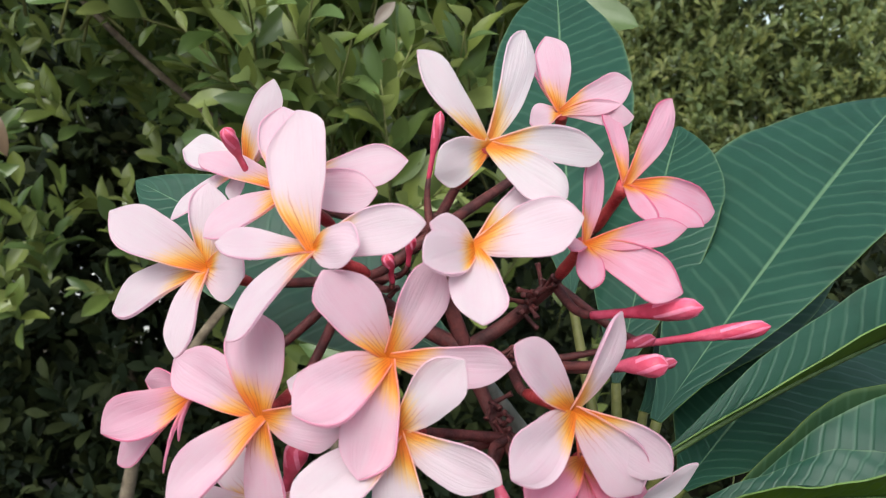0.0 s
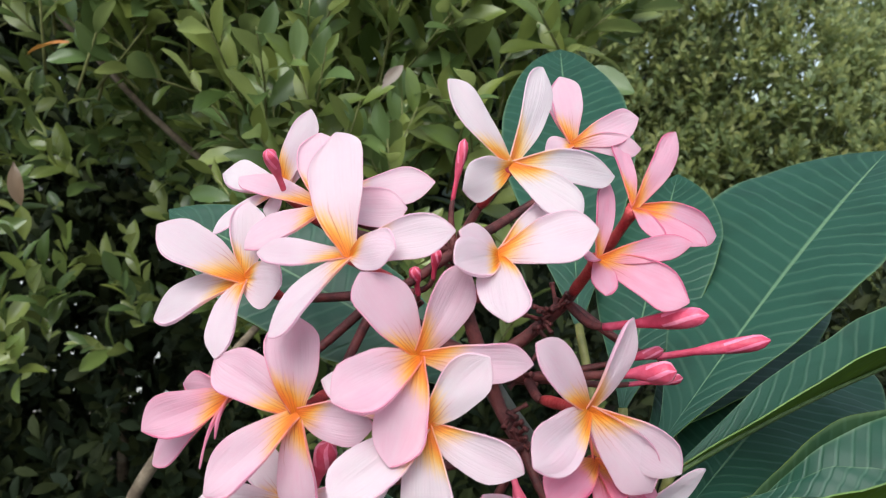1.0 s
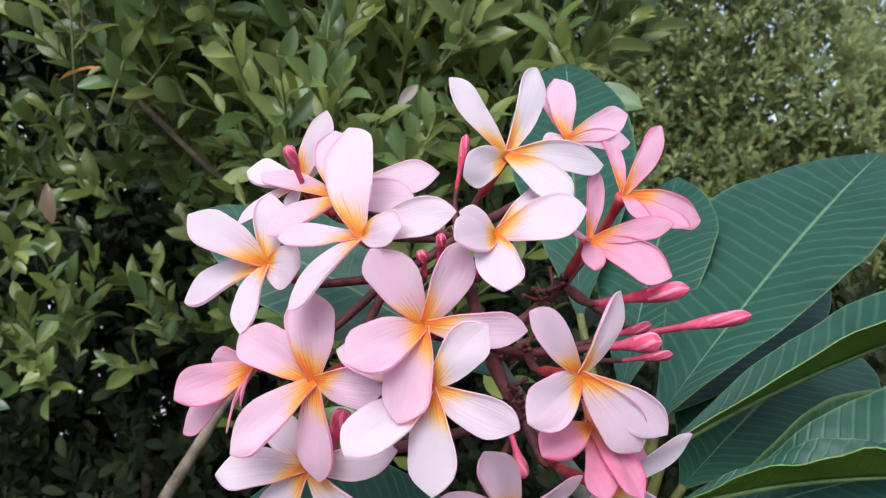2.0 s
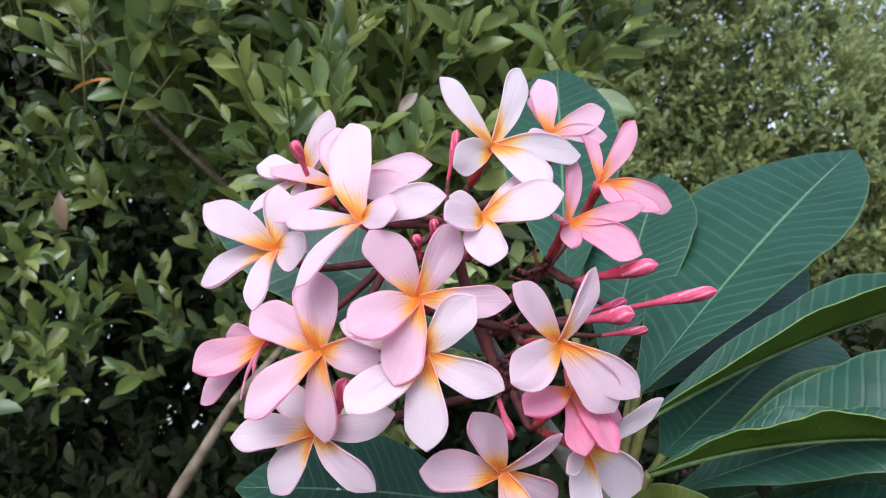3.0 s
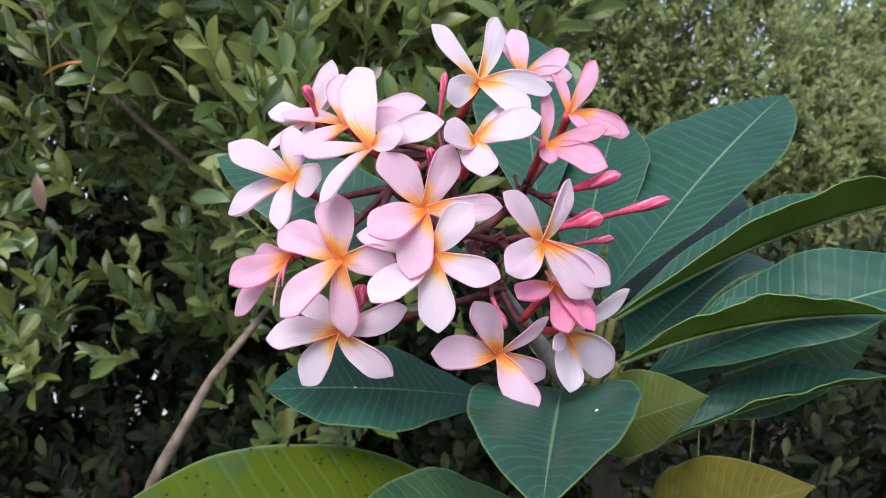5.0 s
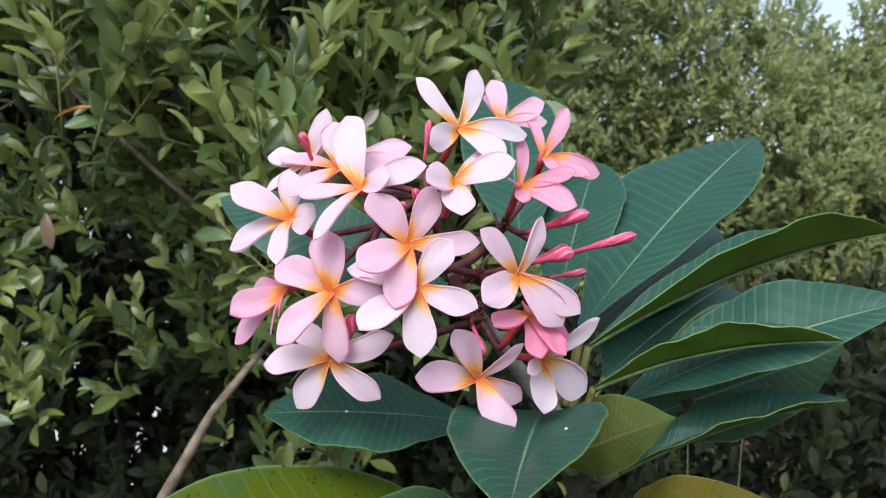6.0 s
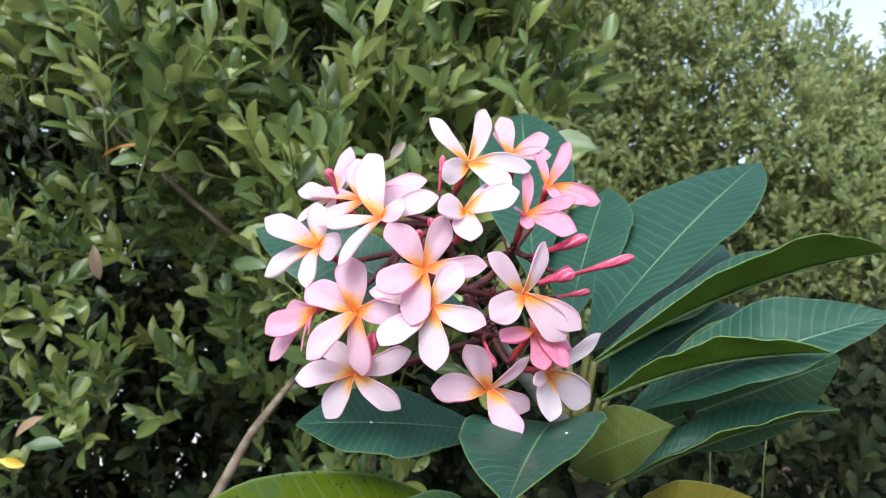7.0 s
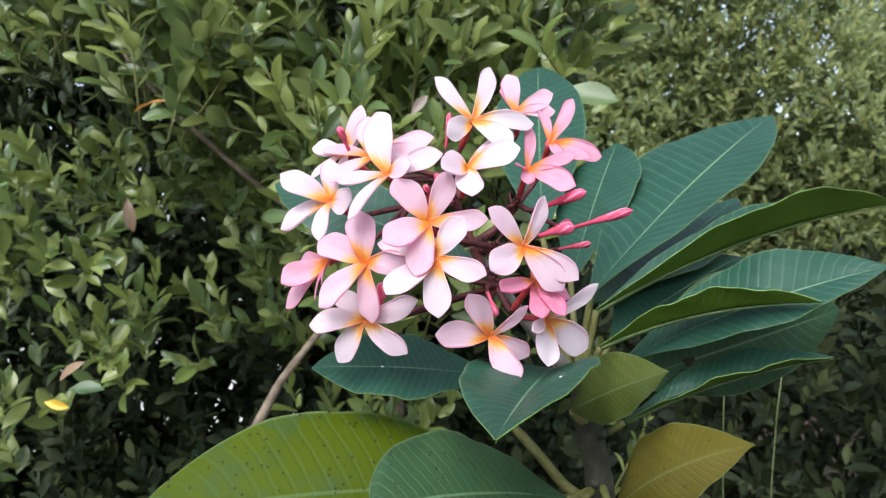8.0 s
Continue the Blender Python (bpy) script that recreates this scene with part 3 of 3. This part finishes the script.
TEAL, FOLDED, YELLOW = "broad blue-green leaf with pale veins", "long green leaf folded along its midrib", "yellowing green leaf with dark specks"
leaf_on((0.074, 0.303, 1.285), (0.0854, 0.3000, 1.3327), (0.2780, 0.4840, 1.4666), 0.100, (-0.50, -0.72, 0.48), fold=8, droop=0.025, widest=0.60, blunt=0.95, taper=1.9, bias=0.24, label=TEAL)
leaf_on((0.075, 0.306, 1.285), (0.0892, 0.3350, 1.3231), (0.2664, 0.5600, 1.3982), 0.078, (-0.45, -0.72, 0.40), fold=4, droop=-0.02, label=TEAL)
leaf_on((0.074, 0.308, 1.285), (0.0754, 0.3300, 1.3384), (0.1363, 0.4600, 1.4487), 0.066, (-0.45, -0.85, 0.20), fold=8, droop=0.02, widest=0.62, blunt=0.95, taper=2.0, label=TEAL)
leaf_on((0.076, 0.302, 1.280), (0.0874, 0.2950, 1.3209), (0.3258, 0.3800, 1.3805), 0.066, (-0.08, -0.13, 1.0), fold=50, bias=-0.22, droop=0.045, blunt=1.0, label=FOLDED)
leaf_on((0.078, 0.303, 1.262), (0.1048, 0.3000, 1.2852), (0.2594, 0.2560, 1.3414), 0.062, (-0.2, -0.60, 0.75), fold=10, bias=0.28, droop=0.05, widest=0.6, blunt=1.0, taper=1.8, label=TEAL)
leaf_on((0.076, 0.300, 1.268), (0.0872, 0.2850, 1.2981), (0.2133, 0.2440, 1.3235), 0.042, (-0.05, -0.04, 1.0), fold=46, bias=-0.15, droop=0.06, blunt=1.0, label=FOLDED)
leaf_on((0.076, 0.306, 1.272), (0.0998, 0.3100, 1.2994), (0.2399, 0.4700, 1.3432), 0.100, (-0.4, -0.75, 0.5), fold=6, droop=0.02, blunt=0.6, label=TEAL)
leaf_on((0.078, 0.306, 1.258), (0.0999, 0.3100, 1.2683), (0.2602, 0.3300, 1.3086), 0.086, (-0.1, -0.97, -0.05), fold=6, bias=0.22, droop=0.02, age=0.35, spots=((0.33, 0.10, 0.0048, DARK_SPOT, "brown_spot"), (0.30, 0.30, 0.0028, DARK_SPOT, "brown_spot"), (0.42, 0.35, 0.0016, DARK_SPOT, "brown_spot")), label="dark green leaf with a yellowed edge and a brown hole")
leaf_on((0.080, 0.303, 1.238), (0.1024, 0.3000, 1.2442), (0.2342, 0.2820, 1.2837), 0.040, (-0.05, -0.22, 0.97), fold=38, droop=0.05, blunt=1.0, label=FOLDED)
leaf_on((0.078, 0.298, 1.248), (0.0664, 0.2850, 1.2569), (0.1223, 0.2489, 1.2861), 0.047, (-0.30, -0.80, 0.38), fold=-15, bias=0.26, droop=0.10, age=0.8, dry=0.30, widest=0.36, blunt=1.1, label="small yellow-green leaf curling at its tip")
leaf_on((0.084, 0.300, 1.205), (0.0885, 0.2720, 1.1946), (0.1631, 0.2250, 1.2461), 0.062, (-0.36, -0.66, 0.58), fold=-17, bias=0.30, droop=0.15, age=1.0, dry=0.95, specks=0.6, widest=0.36, blunt=1.1, label=YELLOW)
leaf_on((0.070, 0.298, 1.272), (0.0560, 0.2850, 1.2850), (0.0156, 0.1050, 1.2868), 0.082, (0.0, 0.05, 1.0), fold=24, droop=0.02, widest=0.42, blunt=1.0, spots=((0.55, -0.45, 0.0009, PALE_SPECK, "pale_speck"), (0.40, 0.50, 0.0007, PALE_SPECK, "pale_speck")), label="broad dark green leaf pointing forward below the flowers")
leaf_on((0.070, 0.302, 1.270), (0.0172, 0.2850, 1.2818), (-0.0983, 0.2620, 1.2977), 0.074, (0.05, -0.42, 0.9), fold=10, droop=0.03, spots=((0.64, 0.05, 0.0011, PALE_SPECK, "pale_speck"),), label=TEAL)
leaf_on((0.072, 0.306, 1.288), (0.0596, 0.3600, 1.3716), (0.0832, 0.6000, 1.5485), 0.084, (-0.1, -0.9, 0.35), fold=6, droop=0.03, blunt=0.7, label=TEAL)
leaf_on((0.070, 0.306, 1.285), (0.0150, 0.3050, 1.3500), (-0.1401, 0.3600, 1.4244), 0.062, (0.2, -0.8, 0.55), fold=8, droop=0.03, label=TEAL)
leaf_on((0.080, 0.300, 1.200), (0.0450, 0.2750, 1.2050), (-0.1949, 0.2000, 1.2256), 0.115, (-0.08, -0.72, 0.70), fold=6, droop=0.08, age=1.0, specks=1.0, label=YELLOW)
leaf_on((0.078, 0.298, 1.200), (0.0584, 0.2620, 1.2065), (-0.0538, 0.1850, 1.2326), 0.100, (-0.05, -0.62, 0.78), fold=6, droop=0.06, age=0.45, specks=1.0, blunt=0.6, label="dark green leaf with dark specks")
stem([(0.0267, 0.3000, 1.2464), (0.0426, 0.2980, 1.2277), (0.0603, 0.3000, 1.2025), (0.084, 0.302, 1.185)], [0.0030, 0.0034, 0.0036, 0.0042], OLIVE_STEM, "petiole", "bare olive leaf stalk", 8)


# ---- the hedges ----
def hedge_leaf_grid(width, droop, twist, rings, across):
    """A small oval leaf of length 1 along +y with its face up +z: it sags to its tip, its halves rise, its margin waves."""
    pts = []
    for s, f in rings:
        turn = twist * s
        for u in across:
            x = 0.5 * width * f * u
            z = 0.34 * abs(x) - droop * s * s + 0.02 * math.sin(7 * s + 2 * u) * abs(u)
            pts.append((x * math.cos(turn) - z * math.sin(turn) * 0.5, s, z + x * math.sin(turn)))
    n = len(across)
    faces = [(n * i + j, n * i + j + 1, n * i + n + j + 1, n * i + n + j) for i in range(len(rings) - 1) for j in range(n - 1)]
    return np.array(pts), faces


FINE_RINGS = ((0.0, 0.05), (0.10, 0.26), (0.26, 0.68), (0.44, 0.95), (0.62, 1.0), (0.80, 0.78), (0.93, 0.36), (1.0, 0.03))
ROUGH_RINGS = ((0.0, 0.10), (0.28, 0.66), (0.58, 1.0), (0.84, 0.74), (1.0, 0.06))
FINE_LEAVES = [hedge_leaf_grid(w, d, t, FINE_RINGS, (-1, -0.5, 0, 0.5, 1)) for w, d, t in ((0.42, 0.10, 0.3), (0.38, 0.24, -0.5), (0.46, 0.02, -0.2), (0.36, 0.34, 0.6))]
ROUGH_LEAF = hedge_leaf_grid(0.45, 0.16, 0.0, ROUGH_RINGS, (-1, 0, 1))


def leaf_frame(pos, way, normal, size):
    y = unit(way)
    x = unit(np.cross(y, normal))
    z = np.cross(x, y)
    return np.array([x * size, y * size, z * size]), np.asarray(pos)


def spray(r, base, way, length, count, size):
    """A leafy shoot: the leaf places along it and the twig's own line."""
    way = unit(way)
    bend = np.array((r.uniform(-0.3, 0.3), r.uniform(-0.3, 0.1), r.uniform(0.1, 0.5)))
    side = unit(np.cross(way, (0.1, 0.2, 1.0)))
    other = np.cross(side, way)
    line = [np.asarray(base) + way * length * s + bend * length * 0.5 * s * s for s in (0, 0.33, 0.66, 1.0)]
    found = []
    turn = r.uniform(0, 6.28)
    for i in range(count):
        s = 0.25 + 0.75 * (i + 0.5) / count
        p = np.asarray(base) + way * length * s + bend * length * 0.5 * s * s
        a = turn + 2.4 * i
        out = math.cos(a) * side + math.sin(a) * other
        lean = 0.9 - 0.55 * s + r.uniform(-0.15, 0.15)
        d = unit(way * (1 - lean * 0.6) + out * lean + np.array((0, 0, 0.15)))
        n = unit(way * 0.6 - out * 0.3 + np.array((r.uniform(-0.7, 0.7), r.uniform(-0.9, 0.2), r.uniform(0.1, 0.8))))
        found.append(leaf_frame(p, d, n, size * r.choice((0.5, 0.75, 0.9, 1.0, 1.1, 1.25)) * (1.1 - 0.35 * s)))
    return found, line


def foliage_mesh(name, frames, mat, shapes):
    """Leaves joined into one mesh, the given shapes in turn."""
    verts, quads, base = [], [], 0
    for k, (pts, faces) in enumerate(shapes):
        mine = frames[k::len(shapes)]
        verts.append(np.concatenate([pts @ m + p for m, p in mine]))
        start = base + np.arange(len(mine)) * len(pts)
        quads.append((np.array(faces)[None] + start[:, None, None]).reshape(-1, 4))
        base += len(mine) * len(pts)
    verts, quads = np.concatenate(verts), np.concatenate(quads)
    me = bpy.data.meshes.new(name)
    me.vertices.add(len(verts))
    me.vertices.foreach_set("co", verts.ravel())
    me.loops.add(quads.size)
    me.loops.foreach_set("vertex_index", quads.ravel().astype(np.int32))
    me.polygons.add(len(quads))
    me.polygons.foreach_set("loop_start", np.arange(0, quads.size, 4, dtype=np.int32))
    me.polygons.foreach_set("use_smooth", [True] * len(quads))
    me.materials.append(mat)
    me.update(calc_edges=True)
    return me


def twig_mesh(name, lines, r0, r1):
    verts, faces = [], []
    for line in lines:
        v, f = tube_data(line, np.linspace(r0, r1, len(line)), 5)
        k = len(verts)
        verts += v
        faces += [tuple(i + k for i in q) for q in f]
    return mesh_of(name, verts, faces, [SHOOT])


def shoots_of(r, count, place, size):
    frames, lines = [], []
    for _ in range(count):
        foot, way = place(r)
        f, line = spray(r, foot, way, r.uniform(1.8, 3.2) * size, r.randint(7, 11), size)
        frames += f
        lines.append(line)
    return frames, lines


def hedge(name, label, seed, foot, layers, loose):
    """A mass of leafy shoots in layers (count, place, size, material); of the first, the `loose` leaves nearest the walk are parts of their own."""
    r = random.Random(seed)
    ob = tagged(new(name), label, "hedge")
    ob.location = foot
    here = np.asarray(foot)
    for k, (count, place, size, mat) in enumerate(layers):
        frames, lines = shoots_of(r, count, place, size)
        frames = [(m, p - here) for m, p in frames]
        lines = [[q - here for q in line] for line in lines]
        order = sorted(range(len(frames)), key=lambda i: frames[i][1][1])
        apart = loose if k == 0 else 0
        kinds = [mesh_of("leaf", pts, faces, [mat]) for pts, faces in FINE_LEAVES] if apart else []
        for turn, i in enumerate(order[:apart]):
            m, p = frames[i]
            part = attach("leaf", kinds[turn % len(kinds)], ob)
            part.matrix_local = Matrix.Translation(p) @ Matrix(m.T.tolist()).to_4x4()
        shapes = FINE_LEAVES if apart or count < 400 else [ROUGH_LEAF]
        tagged(attach("foliage", foliage_mesh("foliage", [frames[i] for i in order[apart:]], mat, shapes), ob), kind="stuff")
        if k == 0:
            tagged(attach("twig_growth", twig_mesh("twig_growth", lines, 0.0026, 0.0010), ob), kind="stuff")
    return ob


def branch(parent, points, radii, label="", mat=None):
    pts = np.asarray(points, dtype=float) - np.asarray(parent.location)
    s = np.linspace(0, len(pts) - 1, 5 * (len(pts) - 1) + 1)
    smooth = np.stack([np.interp(s, range(len(pts)), pts[:, k]) for k in range(3)], axis=1)
    for _ in range(2):
        smooth[1:-1] = (smooth[:-2] + 2 * smooth[1:-1] + smooth[2:]) / 4
    return attach("branch", tube_mesh("branch", smooth, np.interp(s, range(len(pts)), radii), mat or TWIG, 8), parent, label)


def any_way(r):
    return (r.uniform(-0.7, 0.7), r.uniform(-0.9, 0.15), r.uniform(0.1, 1.0))


LOW_SHOOTS = ((-0.50, 1.24), (-0.38, 1.18), (-0.29, 1.13))


HOLLOWS = ((-0.84, 1.45, 0.13, 0.06), (-0.86, 1.30, 0.13, 0.07), (-0.79, 1.13, 0.12, 0.05), (-0.80, 1.68, 0.12, 0.08), (-0.75, 1.60, 0.12, 0.08), (-0.47, 1.49, 0.10, 0.04), (-0.81, 1.03, 0.16, 0.06), (-0.66, 1.53, 0.10, 0.05), (-0.55, 1.42, 0.17, 0.05), (-0.62, 1.04, 0.24, 0.10), (-0.80, 1.20, 0.12, 0.08), (-0.62, 1.35, 0.22, 0.12))


def near_place(r):
    while True:
        x, z = r.uniform(-1.35, 0.21), r.uniform(0.45, 2.12)
        if x > 0.08 and z < 1.60:
            continue
        thin = 1.15 * max(0.0, min(1.0, ((-0.42 if z < 1.5 else -0.84) - x) / 0.20)) + 2.6 * max(0.0, 1.34 - z)
        thin += sum(1.5 * math.exp(-((x - xc) / rx) ** 2 - ((z - zc) / rz) ** 2) for xc, zc, rx, rz in HOLLOWS)
        thin += 0.9 * max(0.0, min(1.0, (-0.24 - x) / 0.12)) * max(0.0, min(1.0, (1.52 - z) / 0.10))
        for xc, zc in LOW_SHOOTS:
            thin -= 0.5 * math.exp(-((x - xc) / 0.13) ** 2 - ((z - zc) / 0.09) ** 2)
        if noise.noise(Vector((3.9 * x, 4.7, 3.9 * z))) > -0.45 - 0.5 * max(0.0, z - 1.65) + max(0.0, min(thin, 1.2)):
            break
    face = 1.02 + 0.42 * max(0.0, z - 1.45) + 1.0 * max(0.0, 1.22 - z) + 0.40 * max(0.0, -0.55 - x) + 0.05 * math.sin(4.1 * x + 1.0) + 0.05 * math.sin(5.3 * z + 2.2 * x) + 0.25 * max(0, x - 0.1)
    return (x, face + abs(r.gauss(0, 0.13)), z), any_way(r)


def shaded_place(r):
    while True:
        x, z = r.uniform(-1.3, -0.15), r.uniform(0.85, 1.58)
        if noise.noise(Vector((5.1 * x, 1.3, 5.1 * z))) > -0.12 + 1.5 * max(0.0, 1.18 - z):
            break
    return (x, 1.32 + 0.10 * math.sin(6 * x + 4 * z) + abs(r.gauss(0, 0.22)), z), any_way(r)


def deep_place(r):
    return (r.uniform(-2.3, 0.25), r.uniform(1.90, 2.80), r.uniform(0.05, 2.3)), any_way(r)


# Leaf roof added above the view to keep light out of the hedge.
def shade_canopy_place(r):
    return (r.uniform(-2.4, 0.12), r.uniform(1.9, 3.0), r.uniform(2.20, 2.50)), any_way(r)


FAR_EYE, FAR = np.array((0.0, -0.1, 1.42)), 1.9


def further(place):
    """Sets a place of the far hedge back along its line from the walk."""
    return FAR_EYE + FAR * (np.asarray(place) - FAR_EYE)


def far_top(x):
    return 2.66 - 0.05 * max(0.0, x - 0.6) + 0.09 * math.sin(7 * x) + 0.05 * math.sin(17 * x + 1)


def far_place(r):
    x = r.uniform(-0.25, 2.2)
    while True:
        z = 0.70 + (far_top(x) - 0.70) * r.random() ** 0.80
        thin = min(1.6 * max(0.0, 1.32 - z), 0.75)
        open_top = (0.5 + 1.1 * max(0.0, min(1.0, (x - 0.7) / 0.5))) * max(0.0, z - far_top(x) + 0.95)
        if noise.noise(Vector((3.1 * x, 8.3, 3.1 * z))) > -0.7 + thin and noise.noise(Vector((11 * x, 2.7, 11 * z))) > -0.7 + open_top:
            break
    return further((x, 2.25 + 0.25 * abs(z - 1.25) + 1.3 * max(0.0, 1.05 - z) + 0.12 * math.sin(5 * x + 3 * z) + abs(r.gauss(0, 0.15)), z)), any_way(r)


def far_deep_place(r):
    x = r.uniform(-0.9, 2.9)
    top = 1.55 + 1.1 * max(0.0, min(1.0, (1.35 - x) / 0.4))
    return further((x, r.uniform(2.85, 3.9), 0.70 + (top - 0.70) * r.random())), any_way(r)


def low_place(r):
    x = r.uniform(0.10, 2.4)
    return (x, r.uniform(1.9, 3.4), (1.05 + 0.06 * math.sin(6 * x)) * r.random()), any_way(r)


def low_front_place(r):
    x, z = r.uniform(0.15, 2.2), 1.12 * r.random() ** 0.6
    while noise.noise(Vector((4.3 * x, 6.1, 4.3 * z))) < 0.12:
        x, z = r.uniform(0.15, 2.2), 1.12 * r.random() ** 0.6
    return (x, 1.75 + abs(r.gauss(0, 0.25)), z), any_way(r)


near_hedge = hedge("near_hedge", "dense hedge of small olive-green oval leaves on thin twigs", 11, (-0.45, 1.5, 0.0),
                   [(600, near_place, 0.078, HEDGE_LEAF), (7000, deep_place, 0.068, SHADED_INNER_LEAF), (1100, shade_canopy_place, 0.100, HEDGE_LEAF), (250, shaded_place, 0.066, HEDGE_LEAF)], 300)
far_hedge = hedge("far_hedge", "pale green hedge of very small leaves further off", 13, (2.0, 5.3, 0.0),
                  [(8600, far_place, 0.068, FAR_LEAF), (3600, far_deep_place, 0.17, SHADED_FAR_INNER)], 0)
undergrowth = hedge("undergrowth", "undergrowth behind the frangipani, its leaves coloured nearly black for shade", 17, (1.1, 2.4, 0.0),
                    [(14, low_front_place, 0.060, HEDGE_LEAF), (1500, low_place, 0.075, SHADED_UNDER_LEAF)], 0)
branch(near_hedge, [(-0.60, 1.45, 0.0), (-0.56, 1.20, 0.6), (-0.4661, 1.1200, 0.9679), (-0.3979, 1.1200, 1.0730), (-0.3710, 1.1200, 1.1172), (-0.3454, 1.1200, 1.1564), (-0.20, 1.26, 1.33)], [0.022, 0.016, 0.010, 0.009, 0.008, 0.007, 0.004], "bare grey-brown branch")
branch(near_hedge, [(-0.25, 1.5, 0.0), (-0.2, 1.5, 1.0), (-0.15, 1.5, 2.0)], [0.02, 0.016, 0.008])
branch(near_hedge, [(-0.95, 2.3, 0.0), (-0.9, 2.2, 1.0), (-0.85, 2.2, 2.0)], [0.02, 0.016, 0.008])
branch(near_hedge, [(-0.30, 1.30, 1.40), (-0.45, 1.18, 1.55), (-0.60, 1.16, 1.72), (-0.66, 1.17, 1.85)], [0.006, 0.005, 0.004, 0.002])
branch(far_hedge, [(1.9, 6.5, 0.0), (2.0, 6.4, 1.5), (2.1, 6.5, 3.0)], [0.05, 0.04, 0.02])
branch(far_hedge, [tuple(further(p)) for p in ((0.6598, 2.25, 0.70), (0.8197, 2.30, 0.7448), (0.9887, 2.32, 0.7635), (1.1428, 2.34, 0.7909), (1.3314, 2.5, 0.8734))], [0.016, 0.015, 0.014, 0.012, 0.008], "bare reddish-brown branch", RED_TWIG)


def single_leaf(name, place, way, face, size, label, mat=ORANGE_LEAF, shape=1):
    m, p = leaf_frame(np.asarray(place) - np.asarray(near_hedge.location), way, face, size)
    part = attach(name, mesh_of(name, *FINE_LEAVES[shape], [mat]), near_hedge, label)
    part.matrix_local = Matrix.Translation(p) @ Matrix(m.T.tolist()).to_4x4()


def withered(*given, **more):
    single_leaf("withered_leaf", *given, **more)


single_leaf("leaf", (0.140, 0.95, 1.585), (0.9, -0.2, -0.25), (-0.1, -0.8, 0.6), 0.090, "pale green hedge leaf", PALE_LEAF, 2)
single_leaf("leaf", (-0.180, 0.95, 1.180), (0.9, -0.2, -0.35), (0.1, -0.6, 0.8), 0.065, "pale green hedge leaf", PALE_LEAF, 2)
single_leaf("leaf", (-0.640, 0.95, 1.180), (1.0, -0.1, 0.0), (0.1, -0.7, 0.6), 0.060, "pale green hedge leaf", PALE_LEAF, 0)
withered((-0.4371, 0.9000, 1.6030), (-1.0, 0.0, -0.05), (0.0, -0.6, 0.8), 0.052, "orange withered leaf")
withered((-0.5835, 0.9000, 1.2274), (-1.0, -0.1, -0.45), (0.1, -0.9, 0.5), 0.050, "reddish-brown withered leaf", DRY_LEAF)
withered((-0.6494, 0.9000, 1.1704), (1.0, -0.1, -0.25), (0.0, -0.9, 0.5), 0.036, "yellow withered leaf", YELLOW_LEAF)
withered((-0.0776, 0.9000, 1.5557), (0.7, 0.0, 0.9), (-0.3, -0.9, 0.2), 0.038, "pale brown withered leaf", DRY_LEAF)
withered((-0.5032, 0.9000, 1.4649), (0.1, -0.1, -1.0), (0.3, -0.9, 0.2), 0.050, "yellow-brown withered leaf", DRY_LEAF)

# ---- weeds under the frangipani ----
weed = tagged(new("weed"), "tall thin pale green weed stalks beside the frangipani", "weed")
weed.location = (0.28, 0.75, 0.0)
for foot, top in (((0.27, 0.75, 0.0), (0.3017, 0.7500, 1.1969)), ((0.31, 0.76, 0.0), (0.3744, 0.7600, 1.1878)), ((0.26, 0.74, 0.0), (0.2086, 0.7400, 1.0262))):
    lean = bezier(foot, (foot[0], foot[1], 0.5), (top[0] * 0.4 + foot[0] * 0.6, top[1], top[2] * 0.85), top, 12) - np.array((0.28, 0.75, 0.0))
    attach("stalk", tube_mesh("stalk", lean, np.linspace(0.0018, 0.0008, 12), STRAW, 6), weed)

# ---- ground ----
bm = bmesh.new()
bmesh.ops.create_grid(bm, x_segments=60, y_segments=60, size=400)
for v in bm.verts:
    if v.co.length < 30:
        v.co.z = 0.02 * noise.noise(v.co * 0.4)
ground_mesh = bpy.data.meshes.new("ground")
bm.to_mesh(ground_mesh)
bm.free()
ground_mesh.materials.append(SOIL)
PLASTER = bark_material("added_wall_plaster", (0.38, 0.37, 0.34), (0.50, 0.48, 0.45), 3.0, 0.9)
BRIGHT_SLAB = bark_material("bright_speck_slab", (0.50, 0.49, 0.47), (0.62, 0.61, 0.58), 2.0, 0.9)


def slab(name, low, high, mat, label, category):
    bm = bmesh.new()
    bmesh.ops.create_cube(bm, size=1.0)
    for v in bm.verts:
        v.co = [lo + (hi - lo) * (c + 0.5) for lo, hi, c in zip(low, high, v.co)]
    bmesh.ops.bevel(bm, geom=bm.edges[:], offset=0.01, segments=2, affect='EDGES')
    me = bpy.data.meshes.new(name)
    bm.to_mesh(me)
    bm.free()
    me.materials.append(mat)
    return tagged(new(name, me), label, category, kind="structure")


# Unseen wall added behind the camera; it blocks the lowest sky light.
slab("added_wall_south", (-14, -9.2, -0.05), (14, -9.0, 2.0), PLASTER, "unseen plaster wall added behind the camera to block low sky light", "wall")
# Pale slab added so that gaps in the hedge show bright specks.
slab("pavement", (-16, 5.0, -0.1), (-0.4, 40, 0.06), BRIGHT_SLAB, "pale slab added beyond the hedges to show as bright specks between leaves", "pavement")
tagged(new("ground", ground_mesh), "bare soil with leaf litter", "ground", kind="structure")
